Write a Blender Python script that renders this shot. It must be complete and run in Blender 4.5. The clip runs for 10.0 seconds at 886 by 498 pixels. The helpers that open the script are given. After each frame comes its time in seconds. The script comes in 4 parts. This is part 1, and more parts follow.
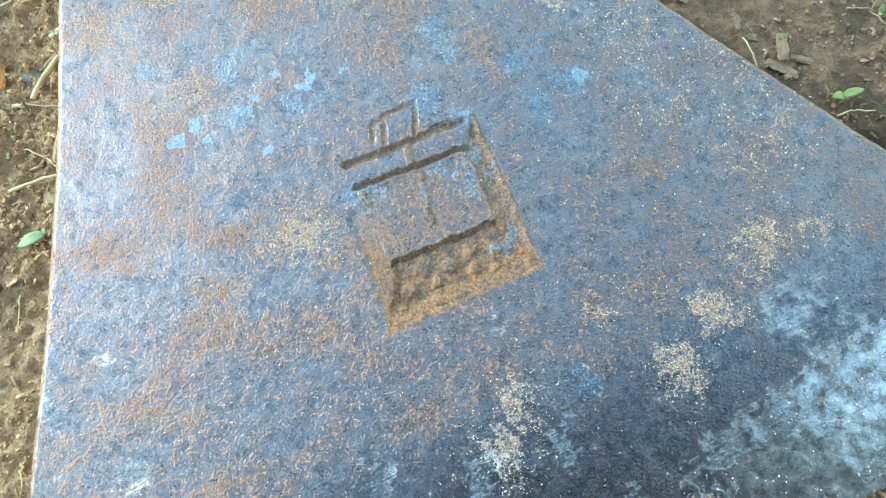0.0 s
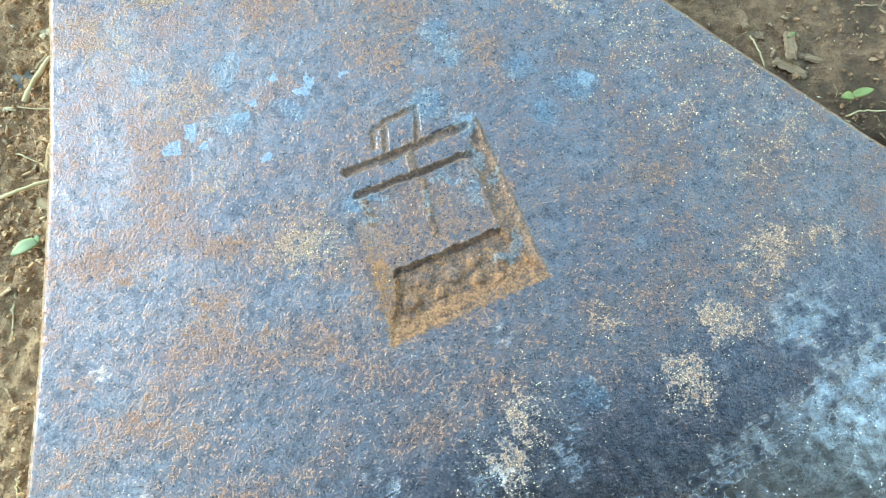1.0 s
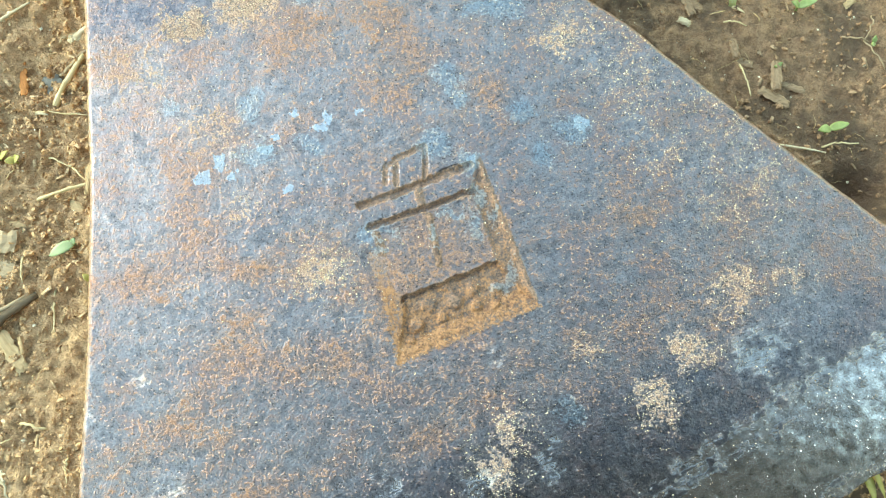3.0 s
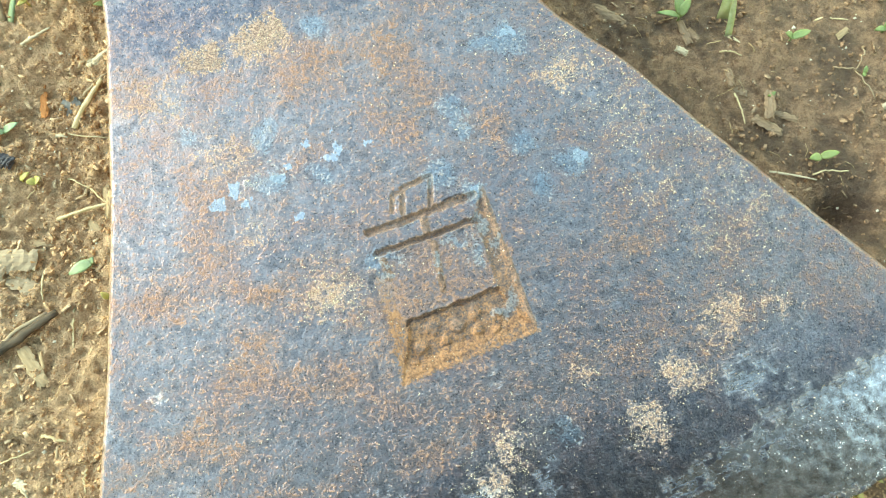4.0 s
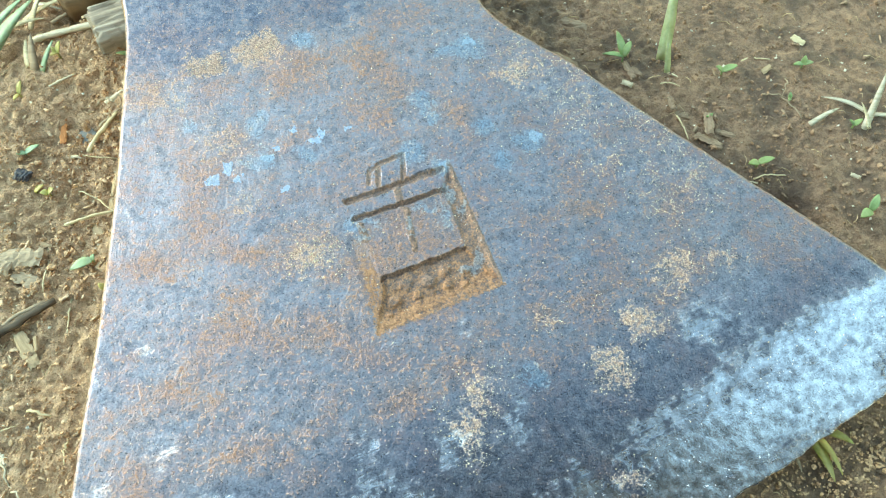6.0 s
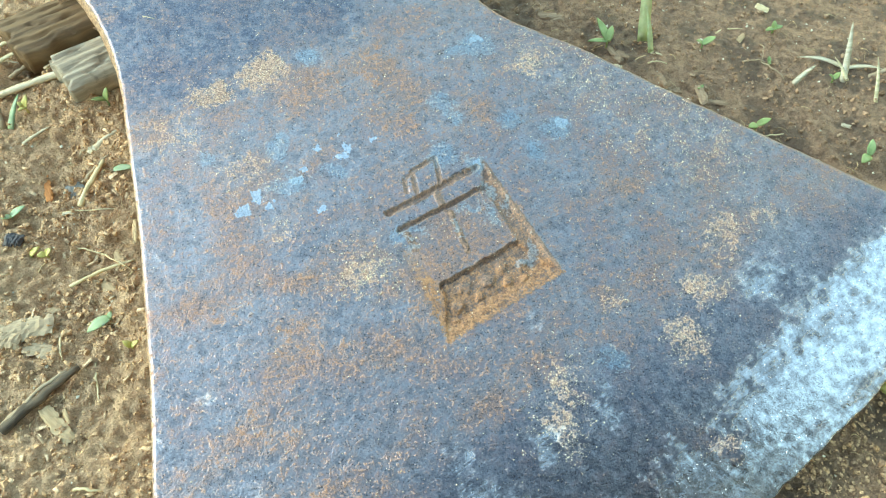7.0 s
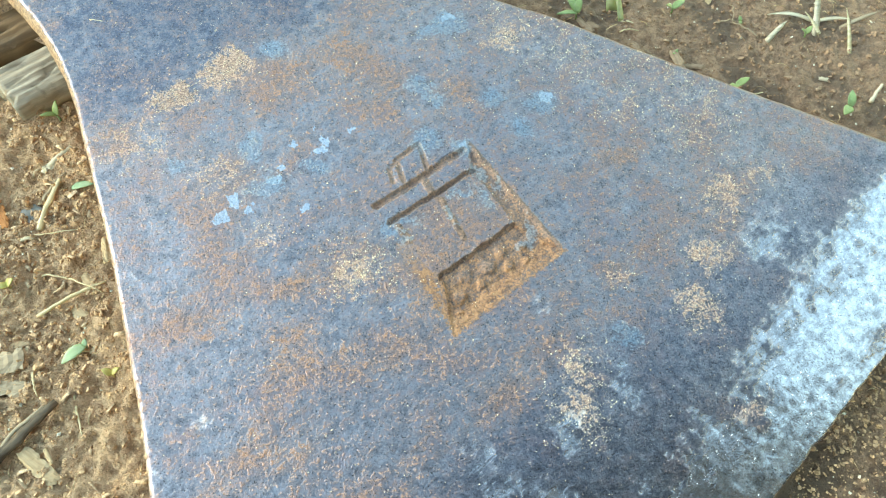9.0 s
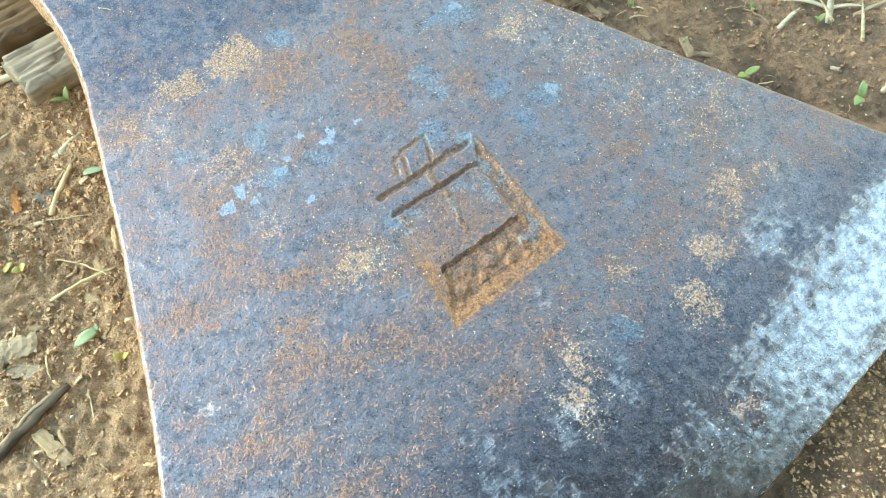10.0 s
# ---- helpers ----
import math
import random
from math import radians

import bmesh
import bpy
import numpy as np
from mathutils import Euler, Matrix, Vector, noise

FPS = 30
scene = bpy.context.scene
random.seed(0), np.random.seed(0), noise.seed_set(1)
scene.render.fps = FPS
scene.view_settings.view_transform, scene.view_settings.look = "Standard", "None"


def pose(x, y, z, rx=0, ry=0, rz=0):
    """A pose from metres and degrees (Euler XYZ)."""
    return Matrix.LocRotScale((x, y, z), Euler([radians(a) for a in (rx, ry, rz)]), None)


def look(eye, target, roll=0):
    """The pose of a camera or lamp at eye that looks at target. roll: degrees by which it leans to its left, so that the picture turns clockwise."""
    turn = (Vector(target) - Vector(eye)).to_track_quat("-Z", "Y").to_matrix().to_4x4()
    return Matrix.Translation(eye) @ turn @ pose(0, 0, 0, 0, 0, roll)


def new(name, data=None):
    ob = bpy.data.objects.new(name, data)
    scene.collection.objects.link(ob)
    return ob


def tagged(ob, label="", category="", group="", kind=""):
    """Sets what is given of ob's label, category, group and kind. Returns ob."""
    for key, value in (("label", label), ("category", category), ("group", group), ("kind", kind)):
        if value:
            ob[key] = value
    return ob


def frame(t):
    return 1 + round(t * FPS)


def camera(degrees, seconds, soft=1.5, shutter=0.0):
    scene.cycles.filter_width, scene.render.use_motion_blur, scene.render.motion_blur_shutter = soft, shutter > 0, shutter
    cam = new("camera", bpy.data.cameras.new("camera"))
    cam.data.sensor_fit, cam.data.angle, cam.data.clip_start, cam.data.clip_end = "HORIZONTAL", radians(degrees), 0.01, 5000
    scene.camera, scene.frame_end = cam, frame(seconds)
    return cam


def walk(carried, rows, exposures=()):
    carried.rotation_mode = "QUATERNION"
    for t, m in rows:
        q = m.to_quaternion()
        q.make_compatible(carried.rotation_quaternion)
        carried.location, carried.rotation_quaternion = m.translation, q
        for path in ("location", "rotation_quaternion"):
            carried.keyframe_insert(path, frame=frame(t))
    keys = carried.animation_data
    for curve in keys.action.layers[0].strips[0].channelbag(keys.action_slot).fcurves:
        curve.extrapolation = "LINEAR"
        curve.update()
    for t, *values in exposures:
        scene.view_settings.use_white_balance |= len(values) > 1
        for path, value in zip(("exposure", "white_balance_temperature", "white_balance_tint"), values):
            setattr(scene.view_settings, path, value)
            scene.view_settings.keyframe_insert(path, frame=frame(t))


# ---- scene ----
cam = camera(64.1, 10.0, 1.1)
PATH = [
    (0, (0.00367, 0.00197, 0.10818), (0.00326, 0.04180, 0.01104), 0.44),
    (0.5, (0.00296, 0.00525, 0.10651), (0.00304, 0.04330, 0.00864), 0.90),
    (1, (0.00279, 0.00542, 0.10711), (0.00282, 0.04374, 0.00934), 0.80),
    (1.5, (0.00262, 0.00587, 0.10849), (0.00254, 0.04420, 0.01074), 0.60),
    (2, (0.00171, 0.00708, 0.11026), (0.00221, 0.04296, 0.01158), 1.76),
    (2.2, (0.00129, 0.00930, 0.11448), (0.00206, 0.04513, 0.01579), 2.28),
    (3.3, (0.00062, 0.01781, 0.12424), (0.00190, 0.04448, 0.02269), 5.81),
    (3.5, (0.00004, 0.01889, 0.12613), (0.00130, 0.04576, 0.02463), 5.87),
    (4, (0.00024, 0.01894, 0.12872), (0.00129, 0.04674, 0.02747), 5.25),
    (4.5, (0.00022, 0.01838, 0.13009), (0.00076, 0.04746, 0.02920), 4.16),
    (5, (0.00430, 0.01071, 0.12887), (0.00277, 0.04706, 0.03037), 1.07),
    (5.5, (0.00973, -0.01212, 0.12469), (0.00580, 0.03181, 0.02940), -0.02),
    (5.7, (0.00975, -0.01605, 0.12539), (0.00668, 0.03277, 0.03248), 0.82),
    (6.8, (-0.01226, -0.01889, 0.12161), (-0.00316, 0.03460, 0.03172), 3.49),
    (7, (-0.01484, -0.01833, 0.11973), (-0.00387, 0.03589, 0.03048), 3.42),
    (7.5, (-0.01775, -0.01494, 0.11543), (-0.00178, 0.03751, 0.02589), 4.94),
    (8, (-0.02097, -0.01410, 0.11442), (-0.00351, 0.03854, 0.02526), 4.27),
    (8.5, (-0.02009, -0.01446, 0.11276), (-0.00365, 0.03846, 0.02357), 3.18),
    (9, (-0.01931, -0.01508, 0.11367), (-0.00316, 0.03762, 0.02430), 2.87),
    (9.5, (-0.01866, -0.01480, 0.11513), (-0.00302, 0.03767, 0.02554), 2.55),
    (10, (-0.01754, -0.01331, 0.11661), (-0.00390, 0.03629, 0.02508), 2.08),
]
EXPOSURES = [(0.0, 1.89, 5450, -4), (2.2, 1.89, 6000, 1), (3.3, 2.13, 6550, -1), (4.7, 2.13, 6550, -1), (5.5, 1.97, 5800, -4), (9.0, 2.03, 6000, 1), (10.0, 2.03, 6050, 3)]
walk(cam, [(t, look(eye, target, roll)) for t, eye, target, roll in PATH], EXPOSURES)

# ---- world, sun and exposure ----
SUN_ELEV, SUN_TURN = radians(27), radians(-74)   # the turn is measured from +y towards +x
world = bpy.data.worlds.new("world")
scene.world = world
world.use_nodes = True
wn = world.node_tree
sky = wn.nodes.new("ShaderNodeTexSky")
sky.sky_type = "NISHITA"
sky.sun_disc = False
sky.sun_elevation, sky.sun_rotation = SUN_ELEV, SUN_TURN
sky.air_density, sky.dust_density, sky.ozone_density = 3.0, 0.4, 1.5
wn.nodes["Background"].inputs["Strength"].default_value = 0.15
wn.links.new(sky.outputs[0], wn.nodes["Background"].inputs["Color"])

sun = new("sun", bpy.data.lights.new("sun", "SUN"))
sun.data.energy, sun.data.angle, sun.data.color = 0.62, radians(34), (1.0, 0.95, 0.88)
toward = Vector((math.sin(SUN_TURN) * math.cos(SUN_ELEV), math.cos(SUN_TURN) * math.cos(SUN_ELEV), math.sin(SUN_ELEV)))
sun.matrix_world = look(toward * 3, (0, 0, 0))


# ---- small tools ----
MM = 0.001
TABLE = np.random.RandomState(7).rand(64, 256, 256)


def vnoise(x, y, seed=0):
    """Smooth value noise of two coordinates, 0 to 1."""
    tab = TABLE[seed % 64]
    xi, yi = np.floor(x).astype(int), np.floor(y).astype(int)
    fx, fy = x - xi, y - yi
    fx, fy = fx * fx * (3 - 2 * fx), fy * fy * (3 - 2 * fy)
    a, b = tab[xi % 256, yi % 256], tab[(xi + 1) % 256, yi % 256]
    c, d = tab[xi % 256, (yi + 1) % 256], tab[(xi + 1) % 256, (yi + 1) % 256]
    return (a * (1 - fx) + b * fx) * (1 - fy) + (c * (1 - fx) + d * fx) * fy


def fbm(x, y, octaves=4, seed=0, gain=0.5):
    total, amp, out = 0.0, 1.0, 0.0
    for k in range(octaves):
        out = out + amp * vnoise(x * 2 ** k + 17.3 * k, y * 2 ** k + 9.1 * k, seed + k)
        total += amp
        amp *= gain
    return out / total


def step(a, b, x):
    t = np.clip((x - a) / (b - a), 0, 1)
    return t * t * (3 - 2 * t)


def mesh_from(name, verts, faces, material, smooth=True):
    me = bpy.data.meshes.new(name)
    me.from_pydata([tuple(v) for v in verts], [], [tuple(f) for f in faces])
    me.materials.append(material)
    if smooth:
        me.polygons.foreach_set("use_smooth", [True] * len(me.polygons))
    me.update()
    return me


def part(name, bm, material, parent, label="", smooth=True):
    me = bpy.data.meshes.new(name)
    bmesh.ops.recalc_face_normals(bm, faces=bm.faces)
    bm.to_mesh(me)
    bm.free()
    me.materials.append(material)
    me.polygons.foreach_set("use_smooth", [smooth] * len(me.polygons))
    ob = new(name, me)
    ob.parent = parent
    return tagged(ob, label)


def lone(name, bm, material, m, label, category, group="", smooth=True):
    """A thing that is one mesh, at the pose m."""
    ob = part(name, bm, material, None, "", smooth)
    ob.matrix_world = m
    return tagged(ob, label, category, group)


# ---- materials ----
class Nodes:
    def __init__(self, name):
        self.mat = bpy.data.materials.new(name)
        self.mat.use_nodes = True
        self.t = self.mat.node_tree
        self.bsdf = self.t.nodes["Principled BSDF"]
        self.co = self.t.nodes.new("ShaderNodeTexCoord").outputs["Object"]

    def link(self, value, socket):
        if isinstance(value, bpy.types.NodeSocket):
            self.t.links.new(value, socket)
        elif isinstance(value, (tuple, list)) and len(value) == 3 and socket.type == "RGBA":
            socket.default_value = (*value, 1)
        else:
            socket.default_value = value

    def noise(self, scale, detail=4.0, rough=0.55, stretch=None, distort=0.0):
        n = self.t.nodes.new("ShaderNodeTexNoise")
        n.inputs["Scale"].default_value, n.inputs["Detail"].default_value = scale, detail
        n.inputs["Roughness"].default_value, n.inputs["Distortion"].default_value = rough, distort
        co = self.co
        if stretch:
            mp = self.t.nodes.new("ShaderNodeMapping")
            mp.vector_type = "TEXTURE"
            mp.inputs["Rotation"].default_value = (0, 0, radians(stretch[3]))
            mp.inputs["Scale"].default_value = [1 / k for k in stretch[:3]]
            self.t.links.new(co, mp.inputs["Vector"])
            co = mp.outputs[0]
        self.t.links.new(co, n.inputs["Vector"])
        return n.outputs["Fac"]

    def cells(self, scale, out="Distance"):
        n = self.t.nodes.new("ShaderNodeTexVoronoi")
        n.inputs["Scale"].default_value = scale
        self.t.links.new(self.co, n.inputs["Vector"])
        return n.outputs[out]

    def ramp(self, value, lo, hi, to_lo=0.0, to_hi=1.0):
        n = self.t.nodes.new("ShaderNodeMapRange")
        n.interpolation_type = "SMOOTHSTEP"
        for socket, v in zip(n.inputs, (value, lo, hi, to_lo, to_hi)):
            self.link(v, socket)
        return n.outputs[0]

    def math(self, op, a, b):
        n = self.t.nodes.new("ShaderNodeMath")
        n.operation = op
        self.link(a, n.inputs[0])
        self.link(b, n.inputs[1])
        return n.outputs[0]

    def mix(self, fac, a, b):
        n = self.t.nodes.new("ShaderNodeMix")
        n.data_type = "RGBA"
        for key, v in ((0, fac), (6, a), (7, b)):
            self.link(v, n.inputs[key])
        return n.outputs[2]

    def attr(self, name):
        n = self.t.nodes.new("ShaderNodeAttribute")
        n.attribute_name = name
        return n.outputs["Fac"]

    def random(self):
        return self.t.nodes.new("ShaderNodeObjectInfo").outputs["Random"]

    def island(self):
        return self.t.nodes.new("ShaderNodeNewGeometry").outputs["Random Per Island"]

    def done(self, color, rough=0.8, metal=0.0, height=None, bump=0.5, distance=0.0005, spec=None):
        self.link(color, self.bsdf.inputs["Base Color"])
        self.link(rough, self.bsdf.inputs["Roughness"])
        self.link(metal, self.bsdf.inputs["Metallic"])
        if spec is not None:
            self.link(spec, self.bsdf.inputs["Specular IOR Level"])
        if height is not None:
            b = self.t.nodes.new("ShaderNodeBump")
            b.inputs["Strength"].default_value, b.inputs["Distance"].default_value = bump, distance
            self.link(height, b.inputs["Height"])
            self.t.links.new(b.outputs[0], self.bsdf.inputs["Normal"])
        return self.mat


def steel_material():
    n = Nodes("weathered_steel")
    micro, fine, small = n.noise(6000, 3, 0.65), n.noise(2800, 4, 0.62), n.noise(1500, 5, 0.65)
    mid, coarse = n.noise(560, 6, 0.64), n.noise(140, 5, 0.62)
    streak = n.noise(560, 6, 0.66, (0.16, 1, 1, 24))
    scratch = n.noise(1900, 5, 0.65, (0.06, 1, 1, 27))

    def add(*terms):
        out = terms[0]
        for term in terms[1:]:
            out = n.math("ADD", out, term)
        return out

    def jitter(source, k):
        return n.math("MULTIPLY", n.math("SUBTRACT", source, 0.5), k)

    def times(x, k):
        return n.math("MULTIPLY", x, k)

    # grey mill scale with a lilac cast, clouded and grained
    color = n.mix(n.ramp(add(mid, jitter(fine, 0.8), jitter(micro, 0.4)), 0.18, 0.82), (0.15, 0.136, 0.156), (0.395, 0.372, 0.41))
    color = n.mix(n.ramp(add(coarse, jitter(mid, 0.7), jitter(small, 0.5)), 0.40, 0.70, 0, 0.65), color, (0.235, 0.175, 0.197))
    # thin brown rust film in streaks, broken into grains
    film = n.ramp(add(times(streak, 0.55), times(mid, 0.35), jitter(coarse, 0.35), jitter(fine, 0.75), jitter(small, 0.7), times(n.attr("rust"), 0.46)), 0.30, 0.80)
    rusty = n.mix(n.ramp(add(small, jitter(micro, 0.8)), 0.30, 0.70), (0.145, 0.088, 0.075), (0.365, 0.225, 0.182))
    color = n.mix(times(film, 0.80), color, rusty)
    # navy steel at the top; near the bit a dark reflection painted in
    color = n.mix(times(n.attr("navy"), n.ramp(add(mid, jitter(fine, 0.9)), 0.34, 0.66, 0.85, 0.40)), color, (0.09, 0.098, 0.14))
    # orange rust in separate grains
    broken = n.ramp(add(n.attr("rust"), jitter(small, 2.4), jitter(fine, 1.6), jitter(mid, 1.9)), 0.43, 0.92)
    speck = n.ramp(add(small, jitter(fine, 0.9), jitter(coarse, 0.5), times(n.attr("rust"), 0.16)), 0.59, 0.80)
    broken = n.math("MAXIMUM", broken, times(speck, n.ramp(n.attr("navy"), 0, 1, 0.8, 0.35)))
    color = n.mix(times(broken, 0.85), color, n.mix(n.ramp(add(fine, jitter(micro, 0.8)), 0.34, 0.68), (0.15, 0.072, 0.052), (0.42, 0.225, 0.14)))
    # tan crust of grains
    crust = n.ramp(add(n.attr("tan"), jitter(fine, 2.0), jitter(small, 1.9), jitter(mid, 1.7)), 0.40, 0.84)
    crust = times(crust, n.ramp(n.attr("tan"), 0.03, 0.25))
    color = n.mix(times(crust, 0.86), color, n.mix(n.ramp(add(fine, jitter(micro, 1.2)), 0.36, 0.66), (0.20, 0.115, 0.085), (0.62, 0.425, 0.325)))
    # crisp flecks of old pale blue paint
    fleck = n.ramp(add(n.attr("paint"), jitter(small, 1.5), jitter(mid, 1.0)), 0.46, 0.56)
    color = n.mix(times(fleck, 0.85), color, n.mix(n.ramp(fine, 0.3, 0.7), (0.24, 0.30, 0.43), (0.37, 0.44, 0.585)))
    # the sunk mark: dull brown rust, and ochre where it lies thick
    dull = n.ramp(add(n.attr("mark"), jitter(small, 0.9), jitter(fine, 0.9)), 0.30, 0.62)
    color = n.mix(times(dull, 0.85), color, n.mix(n.ramp(add(small, jitter(fine, 0.9)), 0.34, 0.66), (0.105, 0.068, 0.058), (0.31, 0.19, 0.135)))
    ochre = n.ramp(add(n.attr("ochre"), jitter(small, 1.7), jitter(fine, 1.2), jitter(mid, 1.0)), 0.30, 0.80)
    color = n.mix(times(ochre, 0.85), color, n.mix(n.ramp(add(fine, jitter(mid, 0.8)), 0.34, 0.66), (0.17, 0.078, 0.042), (0.41, 0.21, 0.098)))
    teal = n.ramp(add(n.attr("teal"), jitter(small, 1.7), jitter(fine, 1.3), jitter(mid, 1.5)), 0.44, 0.72)
    color = n.mix(times(teal, 0.55), color, n.mix(n.ramp(fine, 0.35, 0.65), (0.135, 0.19, 0.255), (0.28, 0.355, 0.44)))
    # brown, clay-stained sides
    clay = n.ramp(add(n.attr("clay"), jitter(small, 1.2), jitter(mid, 0.8)), 0.36, 0.66)
    color = n.mix(times(clay, 0.9), color, n.mix(n.ramp(small, 0.34, 0.66), (0.20, 0.125, 0.075), (0.48, 0.345, 0.22)))
    # rubbed bright steel
    bare = n.ramp(add(n.attr("bare"), jitter(mid, 1.0), jitter(small, 0.6), jitter(scratch, 0.6)), 0.30, 1.15)
    bare = times(bare, n.ramp(n.attr("bare"), 0.06, 0.30))
    color = n.mix(times(bare, 0.92), color, n.mix(n.ramp(add(mid, jitter(fine, 0.5)), 0.3, 0.65), (0.50, 0.49, 0.535), (0.79, 0.775, 0.83)))
    # pits
    pit = n.ramp(add(n.noise(3600, 2, 0.5), jitter(mid, 0.18)), 0.40, 0.30)
    color = n.mix(times(pit, 0.75), color, (0.04, 0.034, 0.034))
    thick = n.math("MAXIMUM", n.math("MAXIMUM", broken, crust), n.math("MAXIMUM", n.math("MAXIMUM", dull, ochre), clay))
    dirt = times(n.math("MAXIMUM", thick, times(film, 0.25)), n.ramp(bare, 0, 1, 1.0, 0.6))
    rough = times(n.ramp(add(dirt, jitter(mid, 0.5)), 0.0, 1.0, 0.29, 0.70), n.ramp(bare, 0, 0.6, 1.0, 0.85))
    metal = times(n.ramp(thick, 0.0, 0.8, 0.97, 0.10), n.ramp(film, 0, 1, 1.0, 0.88))
    metal = n.math("MAXIMUM", metal, times(bare, 0.97))
    metal = times(metal, n.ramp(fleck, 0, 1, 1.0, 0.25))
    height = add(times(fine, 0.9), times(small, 1.2), times(mid, 0.9), times(times(crust, fine), 1.4), times(broken, 0.25), times(pit, -0.5), times(fleck, 0.35))
    height = add(height, times(times(n.attr("bare"), scratch), 0.3), times(micro, 0.15))
    height = times(height, times(n.ramp(dirt, 0.0, 0.7, 0.42, 1.0), n.ramp(bare, 0, 0.5, 1.0, 0.22)))
    return n.done(color, rough, metal, height, 0.38, 0.00030)


def soil_material():
    n = Nodes("moist_soil")
    fine, mid, coarse = n.noise(2600, 6, 0.75), n.noise(500, 7, 0.72), n.noise(60, 4, 0.6)
    both = n.math("ADD", n.math("MULTIPLY", mid, 0.6), n.math("MULTIPLY", fine, 0.4))
    dry = n.mix(n.ramp(both, 0.36, 0.64), (0.36, 0.212, 0.115), (0.82, 0.57, 0.35))
    dry = n.mix(n.ramp(fine, 0.60, 0.72), dry, (0.82, 0.68, 0.48))
    damp = n.mix(n.ramp(both, 0.36, 0.64), (0.165, 0.096, 0.058), (0.50, 0.312, 0.188))
    damp = n.mix(n.ramp(fine, 0.62, 0.76), damp, (0.50, 0.345, 0.225))
    wet = n.ramp(n.math("ADD", n.attr("wet"), n.math("MULTIPLY", n.math("SUBTRACT", coarse, 0.5), 1.0)), 0.3, 0.7)
    color = n.mix(wet, dry, damp)
    color = n.mix(n.math("MULTIPLY", wet, n.ramp(n.noise(70, 5, 0.6), 0.46, 0.60, 0, 0.75)), color, (0.105, 0.067, 0.046))
    # near-black flecks: shade between the crumbs, put into the soil's colour
    color = n.mix(n.ramp(n.noise(900, 6, 0.75), 0.375, 0.29), color, (0.03, 0.02, 0.012))
    rough = n.ramp(wet, 0, 1, 0.92, 0.58)
    height = n.math("ADD", n.math("MULTIPLY", fine, 0.8), n.math("MULTIPLY", mid, 1.6))
    return n.done(color, rough, 0.0, height, 1.0, 0.0010)


def crumb_material(name, dark, light, rough=0.9):
    n = Nodes(name)
    base = n.mix(n.island(), dark, light)
    color = n.mix(n.ramp(n.noise(1500, 5, 0.7), 0.35, 0.7), base, tuple(min(1, 1.7 * c) for c in light))
    return n.done(color, rough, 0.0, n.noise(1800, 4, 0.6), 0.7, 0.0004)


def wood_material(name, dark, light, scale=500, rough=0.75, stretch=(0.08, 1, 1, 0)):
    n = Nodes(name)
    grain = n.noise(scale, 5, 0.65, stretch, 0.4)
    spots = n.noise(scale * 0.5, 4, 0.6)
    color = n.mix(n.ramp(grain, 0.32, 0.68), dark, light)
    color = n.mix(n.ramp(spots, 0.55, 0.75, 0, 0.6), color, tuple(0.4 * c for c in dark))
    color = n.mix(n.math("MULTIPLY", n.random(), 0.35), color, tuple(0.6 * c for c in light))
    return n.done(color, rough, 0.0, grain, 0.6, 0.0004)


def leaf_material(name, a, b):
    n = Nodes(name)
    color = n.mix(n.ramp(n.noise(500, 4, 0.6), 0.3, 0.7), a, b)
    color = n.mix(n.math("MULTIPLY", n.random(), 0.4), color, (b[0] * 1.3, b[1] * 1.1, b[2] * 0.8))
    mat = n.done(color, 0.45, 0.0, n.noise(900, 3, 0.5), 0.25, 0.0003)
    n.bsdf.inputs["Subsurface Weight"].default_value = 0.25
    n.bsdf.inputs["Subsurface Radius"].default_value = (0.0006, 0.0010, 0.0003)
    return mat


STEEL, SOIL = steel_material(), soil_material()
CRUMB = crumb_material("soil_crumb", (0.18, 0.108, 0.055), (0.47, 0.315, 0.18))
DAMP_CRUMB = crumb_material("damp_soil_crumb", (0.13, 0.078, 0.046), (0.27, 0.17, 0.10), 0.85)
FIBRE = crumb_material("dry_fibre", (0.22, 0.15, 0.075), (0.46, 0.35, 0.20), 0.8)
CHIP = wood_material("wood_chip", (0.30, 0.20, 0.10), (0.60, 0.45, 0.27))
DAMP_BARK = wood_material("damp_bark", (0.17, 0.11, 0.065), (0.40, 0.28, 0.18), 600)
OLD_WOOD = wood_material("weathered_wood", (0.25, 0.21, 0.16), (0.44, 0.385, 0.305), 900, 0.8, (0.07, 1, 1, 29))
# the haft's wood again, with the shade on its far half in the colour
SHADED_WOOD = wood_material("shaded_wood", (0.09, 0.055, 0.028), (0.22, 0.14, 0.07), 420, 0.8, (0.07, 1, 1, 29))
BARK = wood_material("grey_bark", (0.24, 0.17, 0.10), (0.50, 0.39, 0.26), 600)
SLATE = wood_material("grey_stone", (0.17, 0.165, 0.15), (0.30, 0.29, 0.27), 300)
DARK_TWIG = wood_material("dark_twig", (0.035, 0.025, 0.018), (0.20, 0.15, 0.10), 700, 0.85)
STRAW = wood_material("straw", (0.48, 0.37, 0.18), (0.78, 0.67, 0.43), 800, 0.6)
HUSK = wood_material("pale_husk", (0.45, 0.37, 0.24), (0.70, 0.62, 0.46), 900, 0.6)
LEAF = leaf_material("young_leaf", (0.13, 0.19, 0.06), (0.25, 0.325, 0.13))
PALE_LEAF = leaf_material("yellow_green_leaf", (0.29, 0.27, 0.06), (0.47, 0.42, 0.14))
GRASS = leaf_material("pale_grass", (0.30, 0.36, 0.17), (0.50, 0.56, 0.33))
